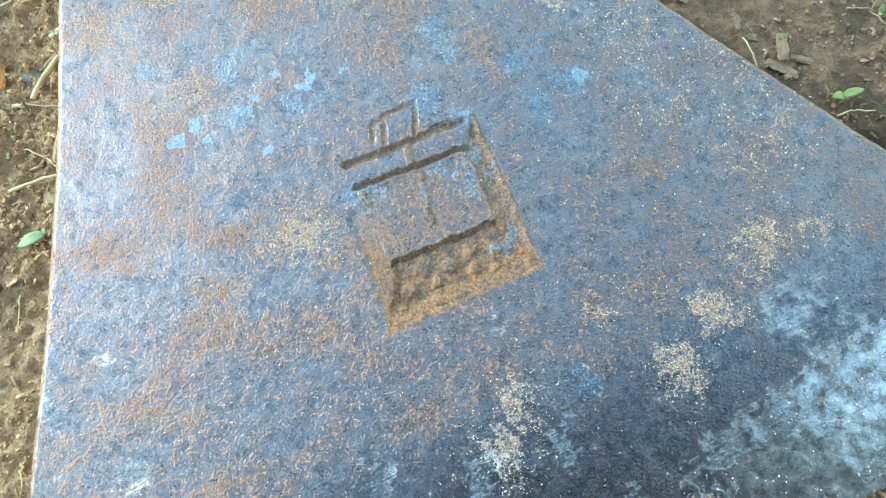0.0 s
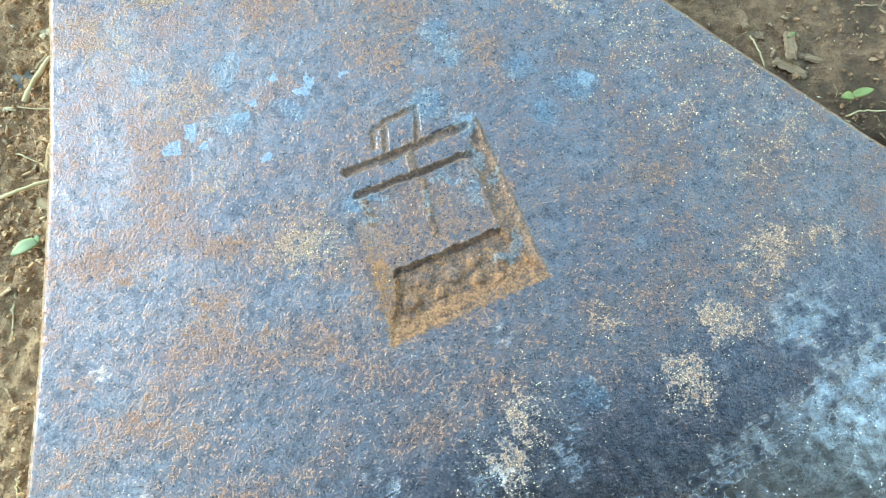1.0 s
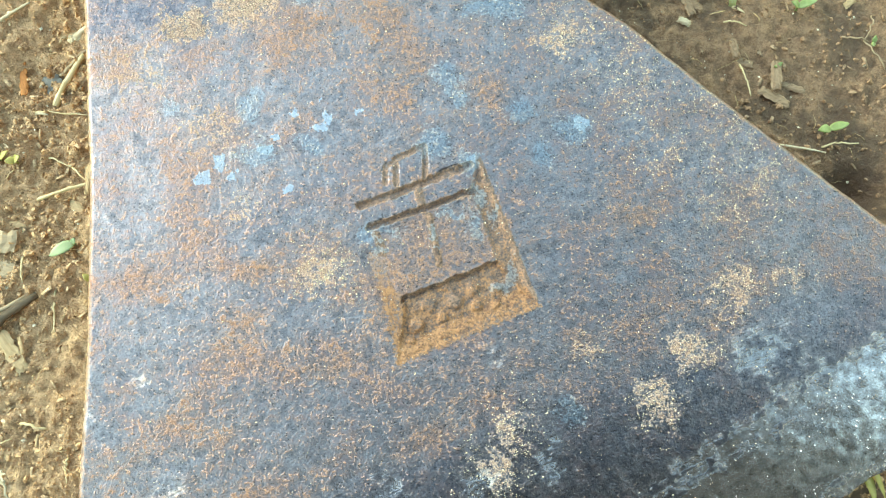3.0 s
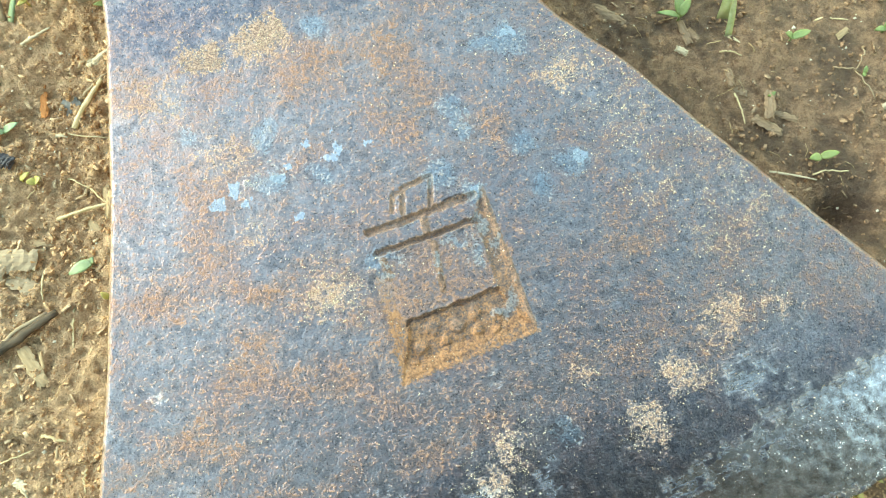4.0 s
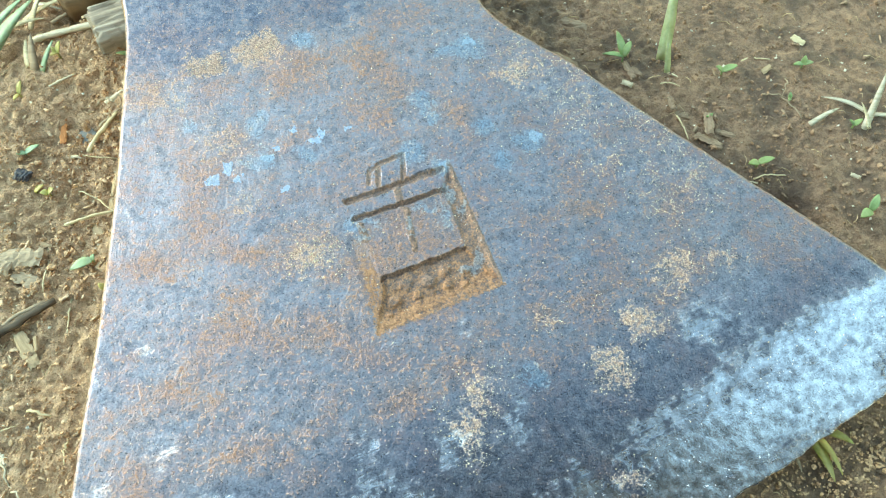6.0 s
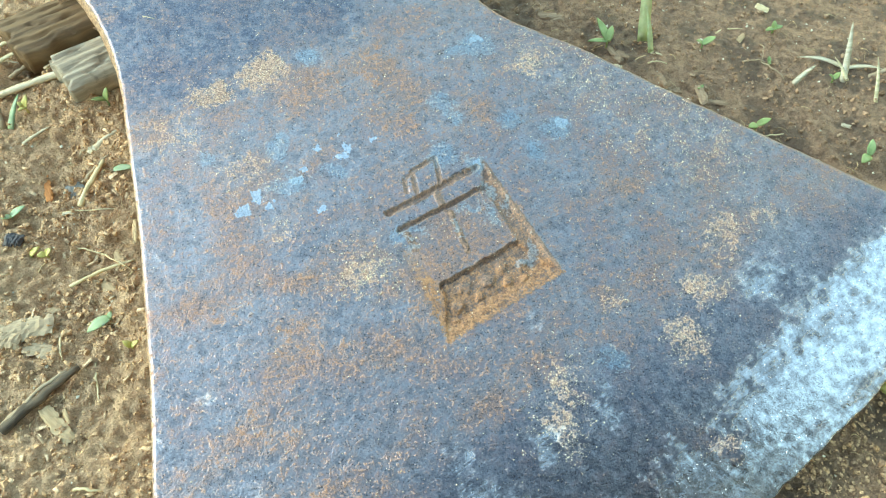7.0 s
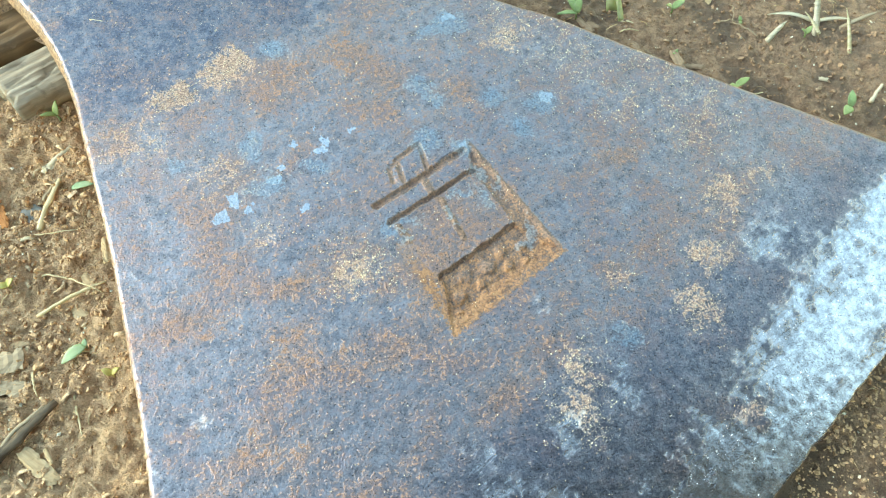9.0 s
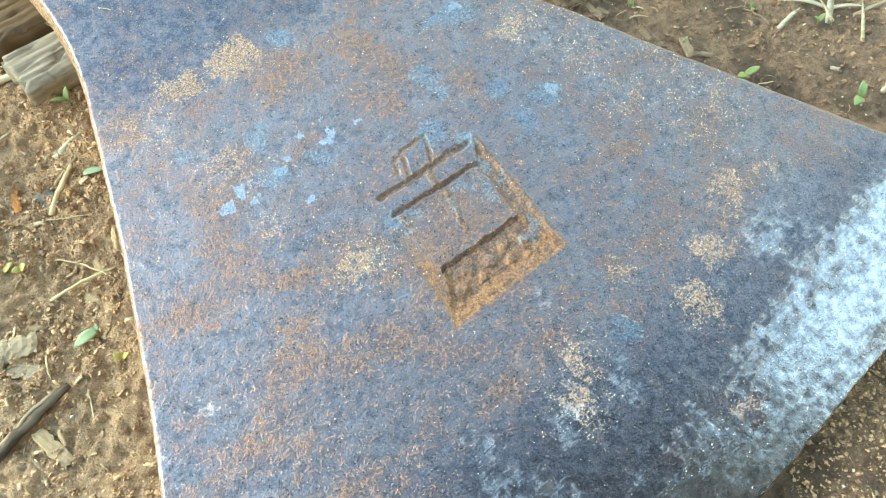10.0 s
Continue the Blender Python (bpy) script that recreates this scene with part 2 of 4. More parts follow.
BLUE_LEAF = leaf_material("grey_green_leaf", (0.16, 0.25, 0.14), (0.33, 0.43, 0.27))
LILAC = wood_material("lilac_stone", (0.27, 0.25, 0.29), (0.46, 0.43, 0.48), 300)
COAL = wood_material("charcoal", (0.012, 0.012, 0.016), (0.06, 0.06, 0.08), 900, 0.5)
FLAKE = crumb_material("flake", (0.24, 0.155, 0.085), (0.52, 0.38, 0.24))
DAMP_FLAKE = crumb_material("damp_flake", (0.10, 0.065, 0.042), (0.30, 0.205, 0.13))
SAND = crumb_material("sand", (0.27, 0.17, 0.11), (0.66, 0.52, 0.39), 0.4)
STONE = crumb_material("pale_grit", (0.30, 0.25, 0.18), (0.62, 0.56, 0.46), 0.6)
ORANGE = wood_material("rust_flake", (0.30, 0.11, 0.03), (0.55, 0.24, 0.07), 700, 0.85)
# for the added slab that only the steel reflects
SLAB_DARK = wood_material("dark_slab", (0.016, 0.014, 0.012), (0.036, 0.031, 0.027), 30, 0.9)


# ---- the ground: one sheet out to the horizon ----
def ground_height(x, y):
    """Height of the soil at x, y in metres."""
    x, y = np.asarray(x, float), np.asarray(y, float)
    a, b = 0.8 * x + 0.6 * y, 0.8 * y - 0.6 * x
    h = 0.0050 * (fbm(x / 0.034, y / 0.034, 2, 3) - 0.5)
    h = h + 0.0024 * (fbm(a / 0.0085, b / 0.0085, 2, 9) - 0.5)
    clod = np.abs(fbm((0.5 * a + 0.866 * b) / 0.0030, (0.5 * b - 0.866 * a) / 0.0030, 3, 14, 0.65) - 0.5)
    h = h + 0.0026 * (0.12 - clod) + 0.0016 * (vnoise(a / 0.0012, b / 0.0012, 21) - 0.5) + 0.0016 * (np.abs(vnoise(x / 0.0021 + 0.4 * y / 0.0021, y / 0.0021, 22) - 0.5) - 0.25)
    h = h * (1 - 0.45 * step(0.02, 0.06, x))
    hole = np.exp(-(((x - 0.079) / 0.006) ** 2 + ((y - 0.066) / 0.004) ** 2)) + 0.8 * np.exp(-(((x + 0.0865) / 0.003) ** 2 + ((y - 0.117) / 0.003) ** 2))
    return h - 0.007 * hole + 0.02 * step(0.3, 2.0, np.hypot(x, y - 0.05)) * (fbm(x / 0.3, y / 0.3, 3, 30) - 0.5) - 0.0006


def axis_steps(a, b, pitch, far):
    inner = np.arange(a, b + pitch / 2, pitch)
    grow = pitch * np.cumsum(1.18 ** np.arange(1, 200))
    grow = grow[grow < far]
    return np.concatenate([a - grow[::-1], inner, b + grow])


def grid_faces(rows, cols):
    i = np.arange(rows * cols).reshape(rows, cols)
    return np.stack([i[:-1, :-1], i[:-1, 1:], i[1:, 1:], i[1:, :-1]], -1).reshape(-1, 4)


def add_attr(me, name, values):
    a = me.attributes.new(name, "FLOAT", "POINT")
    a.data.foreach_set("value", np.asarray(values, dtype=np.float32).ravel())


gx, gy = axis_steps(-0.125, 0.165, 0.0007, 600.0), axis_steps(-0.055, 0.20, 0.0007, 600.0)
GX, GY = np.meshgrid(gx, gy)
GZ = ground_height(GX, GY)
ground_mesh = mesh_from("ground", np.stack([GX, GY, GZ], -1).reshape(-1, 3), grid_faces(len(gy), len(gx)), SOIL)
wetness = step(-0.02, 0.05, GX + 0.25 * (GY - 0.06)) * 0.75 + 0.12 + 0.25 * step(0.03, -0.02, GY)
wetness = wetness + (0.5 - wetness) * step(0.15, 0.5, np.hypot(GX, GY - 0.05))
add_attr(ground_mesh, "wet", wetness)
ground = tagged(new("ground", ground_mesh), "bare brown soil, damp and darker on one side", "ground", kind="structure")

# an unseen slab added behind the camera, to darken the steel's reflections
bm = bmesh.new()
bmesh.ops.create_cube(bm, size=1.0, matrix=Matrix.LocRotScale((0.34, -0.55, 1.6), Euler((0, 0, radians(10))), (1.1, 0.10, 3.3)))
wall = part("wall_south", bm, SLAB_DARK, None)
tagged(wall, "unseen dark slab added behind the viewer to be reflected in the steel", "wall", kind="structure")


# ---- the axe head ----
U_AX, V_AX = Vector((0.875, 0.484)), Vector((-0.484, 0.875))
LEFT_V = (-30, 20.6, 32, 47, 57, 68, 78.5, 91.6, 98, 105, 112, 121, 140, 165)
LEFT_U = (-70, -44.6, -39.0, -31.2, -26.7, -21.6, -17.4, -12.2, -9.6, -7.4, -6.4, -6.2, -7.5, -8)
RIGHT_V = (-30, -2, 7.5, 24.6, 46, 55, 60, 67.5, 72, 78, 90, 120, 165)
RIGHT_U = (106, 93.8, 89.3, 80.8, 70.7, 66.8, 64.2, 59.6, 57.6, 56.4, 55.6, 55.8, 57)


def smooth_line(v, vs, us):
    """The outline's run, eased over a few millimetres."""
    return sum(np.interp(v + d, vs, us) for d in (-4, -2, 0, 2, 4)) / 5


def bit_line(u):
    return -22.6 + 5.5 * np.abs((u - 22) / 78.0) ** 3 + 1.3 * (fbm(u / 5.0, u * 0 + 2.5, 4, 44) - 0.5)


def face_height(u, v):
    """Height of the upper face over the ground, millimetres."""
    z = 10.35 + 0.161 * v + 0.079 * u
    roll = np.clip((13 - 0.12 * u - v) / 36.0, 0, 1.3)
    return z - 3.4 * roll ** 2 - 0.5 * step(50, 90, v) * step(140, 95, v)


def seg(u, v, a, b):
    """Distance to the stroke from a to b."""
    a, b = np.array(a), np.array(b)
    d = b - a
    t = np.clip(((u - a[0]) * d[0] + (v - a[1]) * d[1]) / (d @ d), 0, 1)
    return np.hypot(u - a[0] - t * d[0], v - a[1] - t * d[1])


def inside(u, v, corners, soft):
    """1 inside a convex four-corner shape given clockwise, easing to 0 across its rim."""
    out = np.ones_like(u)
    for (x0, y0), (x1, y1) in zip(corners, corners[1:] + corners[:1]):
        n = np.hypot(x1 - x0, y1 - y0)
        side = ((u - x0) * (y1 - y0) - (v - y0) * (x1 - x0)) / n
        out = np.minimum(out, step(-soft, soft, side))
    return out


# strokes of the mark: ends, half width, depth (minus: raised)
STROKES = [((23.1, 53.8), (28.0, 53.8), 0.55, 0.30), ((23.1, 53.8), (21.6, 50.3), 0.55, 0.24), ((28.1, 53.7), (26.2, 49.4), 0.55, 0.28), ((20.1, 51.3), (21.2, 53.3), 0.5, 0.20), ((21.1, 53.4), (22.8, 53.4), 0.4, 0.25),
           ((15.2, 49.7), (33.2, 48.0), 0.74, 0.62), ((15.0, 46.1), (32.2, 44.2), 0.58, 0.85), ((24.4, 48.6), (23.6, 45.0), 0.7, -0.16), ((24.0, 43.8), (22.2, 36.5), 0.55, -0.20), ((14.8, 34.2), (30.1, 32.7), 0.5, 1.1),
           ((15.5, 44.8), (15.3, 41.9), 0.6, -0.14), ((34.7, 48.2), (32.8, 25.4), 0.55, -0.16)]
SUNK = [(15.0, 34.0), (30.2, 32.8), (32.8, 24.4), (10.4, 26.3)]
RIGHT_FRAME = [(31.8, 44.6), (34.4, 47.6), (32.6, 25.4), (30.2, 32.0)]
LEFT_FRAME = [(12.6, 43.0), (15.2, 43.0), (14.8, 33.0), (10.6, 26.5)]
PANEL = [(15.0, 45.0), (31.8, 43.6), (30.2, 33.2), (14.8, 34.6)]
# worn lettering: raised lumps u, v, radius, height
LUMPS = [(21.9, 30.5, 1.35, 0.75), (19.2, 29.3, 1.0, 0.6), (15.2, 29.8, 1.2, 0.62), (24.6, 28.4, 1.0, 0.55), (25.4, 30.9, 1.2, 0.5), (28.6, 29.6, 0.75, 0.7), (18.0, 31.8, 1.3, 0.45), (13.4, 28.4, 0.8, 0.4), (27.2, 27.4, 0.9, 0.4)]


def stamp(u, v):
    """Height of the maker's stamp against the face, millimetres (minus: sunk)."""
    wu, wv = u + 0.55 * (fbm(u / 1.2, v / 1.2, 3, 50) - 0.5) * 1.4, v + 0.55 * (fbm(u / 1.2, v / 1.2, 3, 51) - 0.5) * 1.4
    low = inside(wu, wv, SUNK, 0.35)
    floor_v = 26.3 - 0.085 * (wu - 10.4)
    deep = 0.80 * low * (0.25 + 0.75 * step(0.2, 3.2, wv - floor_v))
    deep = np.maximum(deep, 0.40 * inside(wu, wv, RIGHT_FRAME, 0.5) * (0.6 + 0.8 * vnoise(u / 1.7, v / 1.7, 53)))
    deep = np.maximum(deep, 0.18 * inside(wu, wv, LEFT_FRAME, 0.8))
    deep = np.maximum(deep, 0.10 * inside(wu, wv, PANEL, 0.5))
    raised = np.zeros_like(u)
    for a, b, width, depth in STROKES:
        d = seg(wu, wv, a, b)
        cut = (0.7 + 0.6 * vnoise(u / 2.0, v / 2.0, 54)) * (1 - step(width * 0.15, width * 1.05, d))
        if depth > 0:
            deep = np.maximum(deep, depth * cut)
        else:
            raised = np.maximum(raised, -depth * cut)
    for a, b, radius, tall in LUMPS:
        raised = np.maximum(raised, low * tall * (1 - step(radius * 0.45, radius * 1.1, np.hypot(wu - a, wv - b))))
    ring = np.abs(np.hypot(wu - 15.2, wv - 29.8) - 1.7)
    deep = deep + 0.18 * low * (1 - step(0.1, 0.5, ring))
    deep = deep + 0.45 * low * (fbm(u / 0.9 + 0.3 * v, v / 0.9, 3, 52, 0.6) - 0.5) + 0.2 * inside(wu, wv, RIGHT_FRAME, 0.8) * (fbm(u / 1.2, v / 1.2, 3, 57) - 0.5)
    return raised - deep


TAN = [(12.8, 86.7, 4.2, 3.8), (2.7, 87.6, 3.7, 2.4), (-7.0, 83.9, 5.9, 4.3), (0, 71.2, 5.0, 4.3), (-0.7, 56.2, 3.0, 2.2), (5.0, 43.5, 2.8, 2.6), (37.2, 16.4, 2.3, 1.7),
       (43.0, 3.0, 3.4, 3.6), (20.5, 9.9, 1.5, 3.4), (61.2, 12.7, 2.9, 3.4), (70.4, 10.3, 3.6, 1.8), (51.0, 8.0, 3.0, 2.2), (55.4, 59.3, 4.0, 2.6), (36.6, -11.7, 3.4, 2.0), (15.7, 5.2, 1.8, 2.0)]
GRAINS = [(70.0, 26.2, 7.0, 7.0), (72.2, 38.3, 6.0, 7.0), (62.0, 50.0, 6.0, 8.0), (62.0, 36.0, 5.0, 5.0), (58.0, 62.0, 6.0, 5.0), (61.0, 12.7, 4.0, 4.0), (43.0, 3.0, 4.0, 4.0), (51.0, 8.0, 4.0, 3.5), (21.0, 9.0, 4.0, 6.0), (7.0, 43.0, 6.0, 5.0), (15.7, 5.2, 4.0, 4.0)]
RUST = [(-3.4, 48.4, 7.3, 1.8), (-19.4, 30.1, 5.4, 3.4), (-16.6, 51.8, 5.4, 1.9), (52.0, 29.8, 4.0, 1.4), (29.5, 66.4, 5.6, 5.7), (39.6, 57.3, 4.7, 3.7), (-2.7, 32.5, 8.1, 2.6),
        (-9.8, 40.8, 4.6, 3.5), (-8.4, 86.6, 3.7, 3.8), (-16.9, 18.2, 5.8, 3.0), (-10.2, 9.5, 3.5, 1.3), (-34.0, 18.7, 1.1, 2.5), (-20.8, 30.6, 3.7, 2.6), (9.9, 13.6, 2.9, 2.6), (37.1, 16.4, 2.9, 1.9),
        (34.0, -6.0, 3.0, 2.2), (11.5, 36.0, 3.5, 6.0), (20.0, 78.0, 6.0, 5.0), (7.0, 43.0, 6.0, 5.0), (30.0, 75.0, 5.0, 6.0)]
BARE = [(-27.8, 25.1, 4.1, 4.3), (-39.6, 21.3, 3.5, 5.0), (-34.2, 36.8, 2.9, 3.6), (-25.2, 41.3, 2.4, 1.1), (-23.0, 12.8, 5.2, 3.4), (-1.3, 5.5, 4.4, 3.3), (23.4, 20.5, 2.7, 1.9),
        (60.3, 3.6, 5.7, 4.7), (24.0, 3.1, 2.8, 2.6), (12.1, 4.5, 3.5, 2.5), (0.5, 10.1, 4.1, 3.0), (-20.8, 63.9, 2.1, 1.1), (3.0, -3.0, 6.0, 4.0), (-22.0, 5.0, 5.0, 3.0)]
PAINT = [(16.3, 64.3, 0.7, 1.1), (14.6, 63.6, 1.2, 0.6), (16.9, 67.3, 0.5, 0.8), (12.0, 67.2, 0.9, 0.5), (5.8, 63.9, 1.5, 0.65), (7.6, 64.9, 0.6, 0.6), (-1.4, 65.1, 0.8, 1.2), (-4.6, 64.0, 1.5, 0.8), (-0.2, 62.6, 0.6, 0.7),
         (6.5, 56.8, 0.6, 0.6), (21.7, 63.0, 0.6, 0.5), (51.5, 46.4, 1.3, 0.9), (50.2, 69.6, 1.2, 0.7), (33.8, 48.6, 0.8, 0.9)]
TEAL = [(22, 84, 3, 2), (4, 64, 5, 1.6), (12, 62, 3, 1.6), (30, 8, 3, 2), (33.4, 48.4, 1.8, 1.6), (14.5, 45.5, 1.6, 1.2), (18.5, 44.6, 2.6, 0.7), (27.5, 42.4, 2.4, 0.8), (30.2, 38.8, 0.9, 2.4),
        (28.6, 29.6, 0.9, 0.9), (30.6, 29.8, 1.6, 2.2), (32.4, 43.0, 0.8, 2.6), (33.2, 39.0, 0.7, 2.0), (15.4, 43.0, 0.8, 1.6), (23.2, 40.6, 0.5, 2.4), (6.9, 70.9, 2.1, 3.2), (43.9, 51.4, 2.6, 1.6), (50.7, 46.0, 3.2, 2.6), (43.9, 44.6, 1.8, 2.2),
        (49, 68.6, 4.5, 3), (36, 62, 3, 3), (30, 53, 3, 3), (44.5, 69.6, 2.4, 1.6), (36.0, 58.6, 2.0, 1.6), (-5.0, 76.6, 2.2, 1.6)]
NAVY = [(15, 98, 11, 10), (0.3, 97.3, 13.5, 9.5), (4, 108, 18, 12), (30.5, 94.2, 10, 9)]


def blotches(u, v, spots):
    """Patches with a frayed rim, 0 to 1."""
    wu, wv = u + 6 * (fbm(u / 3, v / 3, 4, 60, 0.6) - 0.5), v + 6 * (fbm(u / 3, v / 3, 4, 61, 0.6) - 0.5)
    tu, tv = wu * 0.875 - wv * 0.484, wu * 0.484 + wv * 0.875
    out = np.zeros_like(u)
    for a, b, ra, rb in spots:
        ca, cb = a * 0.875 - b * 0.484, a * 0.484 + b * 0.875
        out = np.maximum(out, np.exp(-0.7 * (((tu - ca) / ra) ** 2 + ((tv - cb) / rb) ** 2) ** 1.5))
    return out


def sharp_blotches(u, v, spots):
    wu, wv = u + 2.4 * (fbm(u / 1.1, v / 1.1, 4, 62, 0.65) - 0.5), v + 2.4 * (fbm(u / 1.1, v / 1.1, 4, 63, 0.65) - 0.5)
    tu, tv = wu * 0.875 - wv * 0.484, wu * 0.484 + wv * 0.875
    out = np.zeros_like(u)
    for a, b, ra, rb in spots:
        ca, cb = a * 0.875 - b * 0.484, a * 0.484 + b * 0.875
        out = np.maximum(out, np.exp(-0.7 * (((tu - ca) / ra) ** 2 + ((tv - cb) / rb) ** 2) ** 2))
    return out


def bands(ends, counts):
    """A line of samples, band by band."""
    return np.concatenate([np.linspace(p, q, k, endpoint=False) for p, q, k in zip(ends, ends[1:], counts)] + [[ends[-1]]])


s_line = bands((0, 0.37, 0.69, 1), (165, 280, 145))
r_line = bands((0, 0.23, 0.44, 0.80, 1), (150, 300, 200, 40))
ROWS_N, COLS_N = len(r_line), len(s_line)
S, Rr = np.meshgrid(s_line, r_line)
u_bit = -67.0 + S * 169.0
vb = bit_line(u_bit)
V = vb + (162 - vb) * Rr
UL, UR = smooth_line(V, LEFT_V, LEFT_U), smooth_line(V, RIGHT_V, RIGHT_U)
UL = UL + 0.25 * (fbm(V / 2.5, V * 0 + 1.5, 3, 40) - 0.5)
UR = UR + 0.35 * (fbm(V / 2.5, V * 0 + 7.5, 3, 42) - 0.5)
U = UL + (UR - UL) * S
rim = np.minimum(np.minimum(U - UL, UR - U), 9.0)
dent = 0.10 * (fbm(U / 9, V / 9, 3, 70) - 0.5) * 2 + 0.05 * (fbm(U / 1.6, V / 1.6, 3, 72) - 0.5) * 2
Z = face_height(U, V) + dent + stamp(U, V) - 0.35 * (1 - step(0, 0.9, rim)) ** 2
X, Y = 0.875 * U - 0.484 * V, 0.484 * U + 0.875 * V
top = np.stack([X, Y, Z], -1)

# rim, sides and under face
ring = np.concatenate([np.stack([np.zeros(COLS_N - 1, int), np.arange(COLS_N - 1)], 1), np.stack([np.arange(ROWS_N - 1), np.full(ROWS_N - 1, COLS_N - 1)], 1),
                       np.stack([np.full(COLS_N - 1, ROWS_N - 1), np.arange(COLS_N - 1, 0, -1)], 1), np.stack([np.arange(ROWS_N - 1, 0, -1), np.zeros(ROWS_N - 1, int)], 1)])
ri, ci = ring[:, 0], ring[:, 1]
edge = top[ri, ci]
along = np.roll(edge, -3, 0) - np.roll(edge, 3, 0)
out_dir = np.stack([along[:, 1], -along[:, 0]], 1) / np.maximum(np.hypot(along[:, 0], along[:, 1]), 1e-6)[:, None]
ev = V[ri, ci]
thick = np.interp(ev, (-23, -10, 20, 70, 120, 150, 170), (0.5, 2.6, 8.5, 17, 25, 31, 32))
bulge = np.interp(ev, (-23, -12, 20, 90, 105, 165), (0.02, 0.3, 0.45, 0.55, 0.9, 0.9))
bulge = bulge * (0.75 + 0.5 * vnoise(edge[:, 0] / 3, edge[:, 1] / 3, 77))
under = np.interp(ev, (96, 110, 165), (0.0, 9.0, 9.0))
loops = []
for grow, drop in ((0.7, 0.12), (1.0, 0.32), (0.9, 0.7), (0.2, 1.0)):
    p = edge.copy()
    p[:, :2] += out_dir * (bulge * grow - under * max(0.0, (drop - 0.12) * 1.3))[:, None]
    p[:, 2] -= thick * drop
    loops.append(p)
nt, nr = ROWS_N * COLS_N, len(ring)
verts = np.concatenate([top.reshape(-1, 3), *loops, np.array([[0.875 * 22 - 0.484 * 60, 0.484 * 22 + 0.875 * 60, 4.5]])]) * MM
prev, faces = ri * COLS_N + ci, [tuple(f) for f in grid_faces(ROWS_N, COLS_N)]
for k in range(len(loops)):
    cur = nt + k * nr + np.arange(nr)
    faces += [tuple(f) for f in np.stack([prev, cur, np.roll(cur, -1), np.roll(prev, -1)], 1)]
    prev = cur
faces += [(int(a), len(verts) - 1, int(b)) for a, b in zip(prev, np.roll(prev, -1))]

axe = tagged(new("axe_head"), "rusty blue-grey steel axe head with stamped mark on soil", "axe head")
nv = len(verts)
fields = {}


def body_attr(name, field, rim_value):
    fields[name] = np.concatenate([field.ravel(), np.full(nv - nt, rim_value)])


near = np.full_like(U, 99.0)
for p, q, width, depth in STROKES:
    near = np.minimum(near, seg(U, V, p, q) / width)
strokes = 1 - step(0.75, 1.3, near)
low = inside(U, V, [(14.7, 34.2), (30.5, 33.0), (33.5, 23.8), (9.8, 25.7)], 0.6)
frame_r, frame_l, panel = inside(U, V, RIGHT_FRAME, 0.7), inside(U, V, LEFT_FRAME, 0.9), inside(U, V, PANEL, 0.8)
mark = np.clip(0.62 * strokes + 0.75 * low + 0.70 * frame_r + 0.46 * frame_l + 0.24 * panel, 0, 0.95)
foot = V - (26.3 - 0.085 * (U - 10.4))
ochre = low * (0.54 + 0.12 * step(4.2, 1.0, foot)) + 0.46 * frame_r + 0.30 * frame_l + 0.42 * (1 - step(0.4, 1.5, seg(U, V, (13.4, 36.0), (10.6, 26.8)))) + 0.25 * (1 - step(0.3, 1.4, seg(U, V, (32.0, 27.0), (12.0, 27.2))))
ochre = np.clip(ochre - 0.35 * (1 - step(0.6, 1.3, np.hypot(U - 21.9, V - 30.5))), 0, 0.9)
in_mark = np.clip(strokes + low + frame_r + frame_l, 0, 1)
streaks = step(0.46, 0.70, fbm((U * 0.97 + V * 0.25) / 14, (V * 0.97 - U * 0.25) / 3.0, 4, 80)) * step(75, 35, np.abs(V - 40)) * step(45, 10, U)
cloud = step(0.45, 0.68, fbm(U / 11, V / 11, 4, 90))
navy = np.clip(blotches(U, V, NAVY), 0, 1)
# a dark reflection near the bit, put into the colour masks
dark_reflection = step(19, 4, V + 0.10 * U + 8 * (fbm(U / 8, V / 8, 3, 97) - 0.5))
clean = 1 - 0.75 * navy
rust = clean * np.clip(0.34 * blotches(U, V, RUST) + 0.18 * streaks + 0.10 * cloud + 0.06 * step(55, 85, V) + 0.2 * in_mark + 0.36 * panel, 0, 1) - 0.42 * dark_reflection
grains = blotches(U, V, GRAINS)
tan = np.clip(clean * (0.44 * blotches(U, V, TAN) + 0.24 * grains) + 0.74 * blotches(U, V, TAN[:2]), 0, 1) * (1 - 0.8 * in_mark)
line = V + 0.09 * (60 - U) + 7 * (fbm(U / 16, V / 3.5, 4, 88) - 0.5) + 4 * (fbm(U / 3, V / 3, 3, 89) - 0.5)
bevel = step(-1, -11, line) * (1 - 0.45 * step(30, 5, U)) * (0.75 + 0.45 * step(0.35, 0.6, fbm(U / 22, V / 3, 4, 91)))
# the lower left rim's bright reflection goes into the bare-steel colour
lower_rim = 1 - step(20, 50, V)
bare = np.clip(0.52 * blotches(U, V, BARE) + 0.85 * bevel + 0.08 * step(14, -4, V) - 0.12 * step(-12, -18, V) + 0.21 * dark_reflection * step(0.46, 0.70, fbm(U / 2.6, V / 2.6, 4, 99)) + 0.22 * lower_rim * (1 - step(0.2, 1.6, U - UL)) - 0.5 * in_mark - 0.8 * blotches(U, V, [(36.6, -11.7, 3.6, 2.2), (33.0, -7.0, 2.0, 2.4), (42.6, 2.6, 3.0, 3.0), (20.5, 9.9, 2.0, 4.0)]), 0, 1)
body_attr("rust", rust, 0.6)
body_attr("tan", tan, 0.0)
body_attr("paint", 0.95 * sharp_blotches(U, V, PAINT), 0.0)
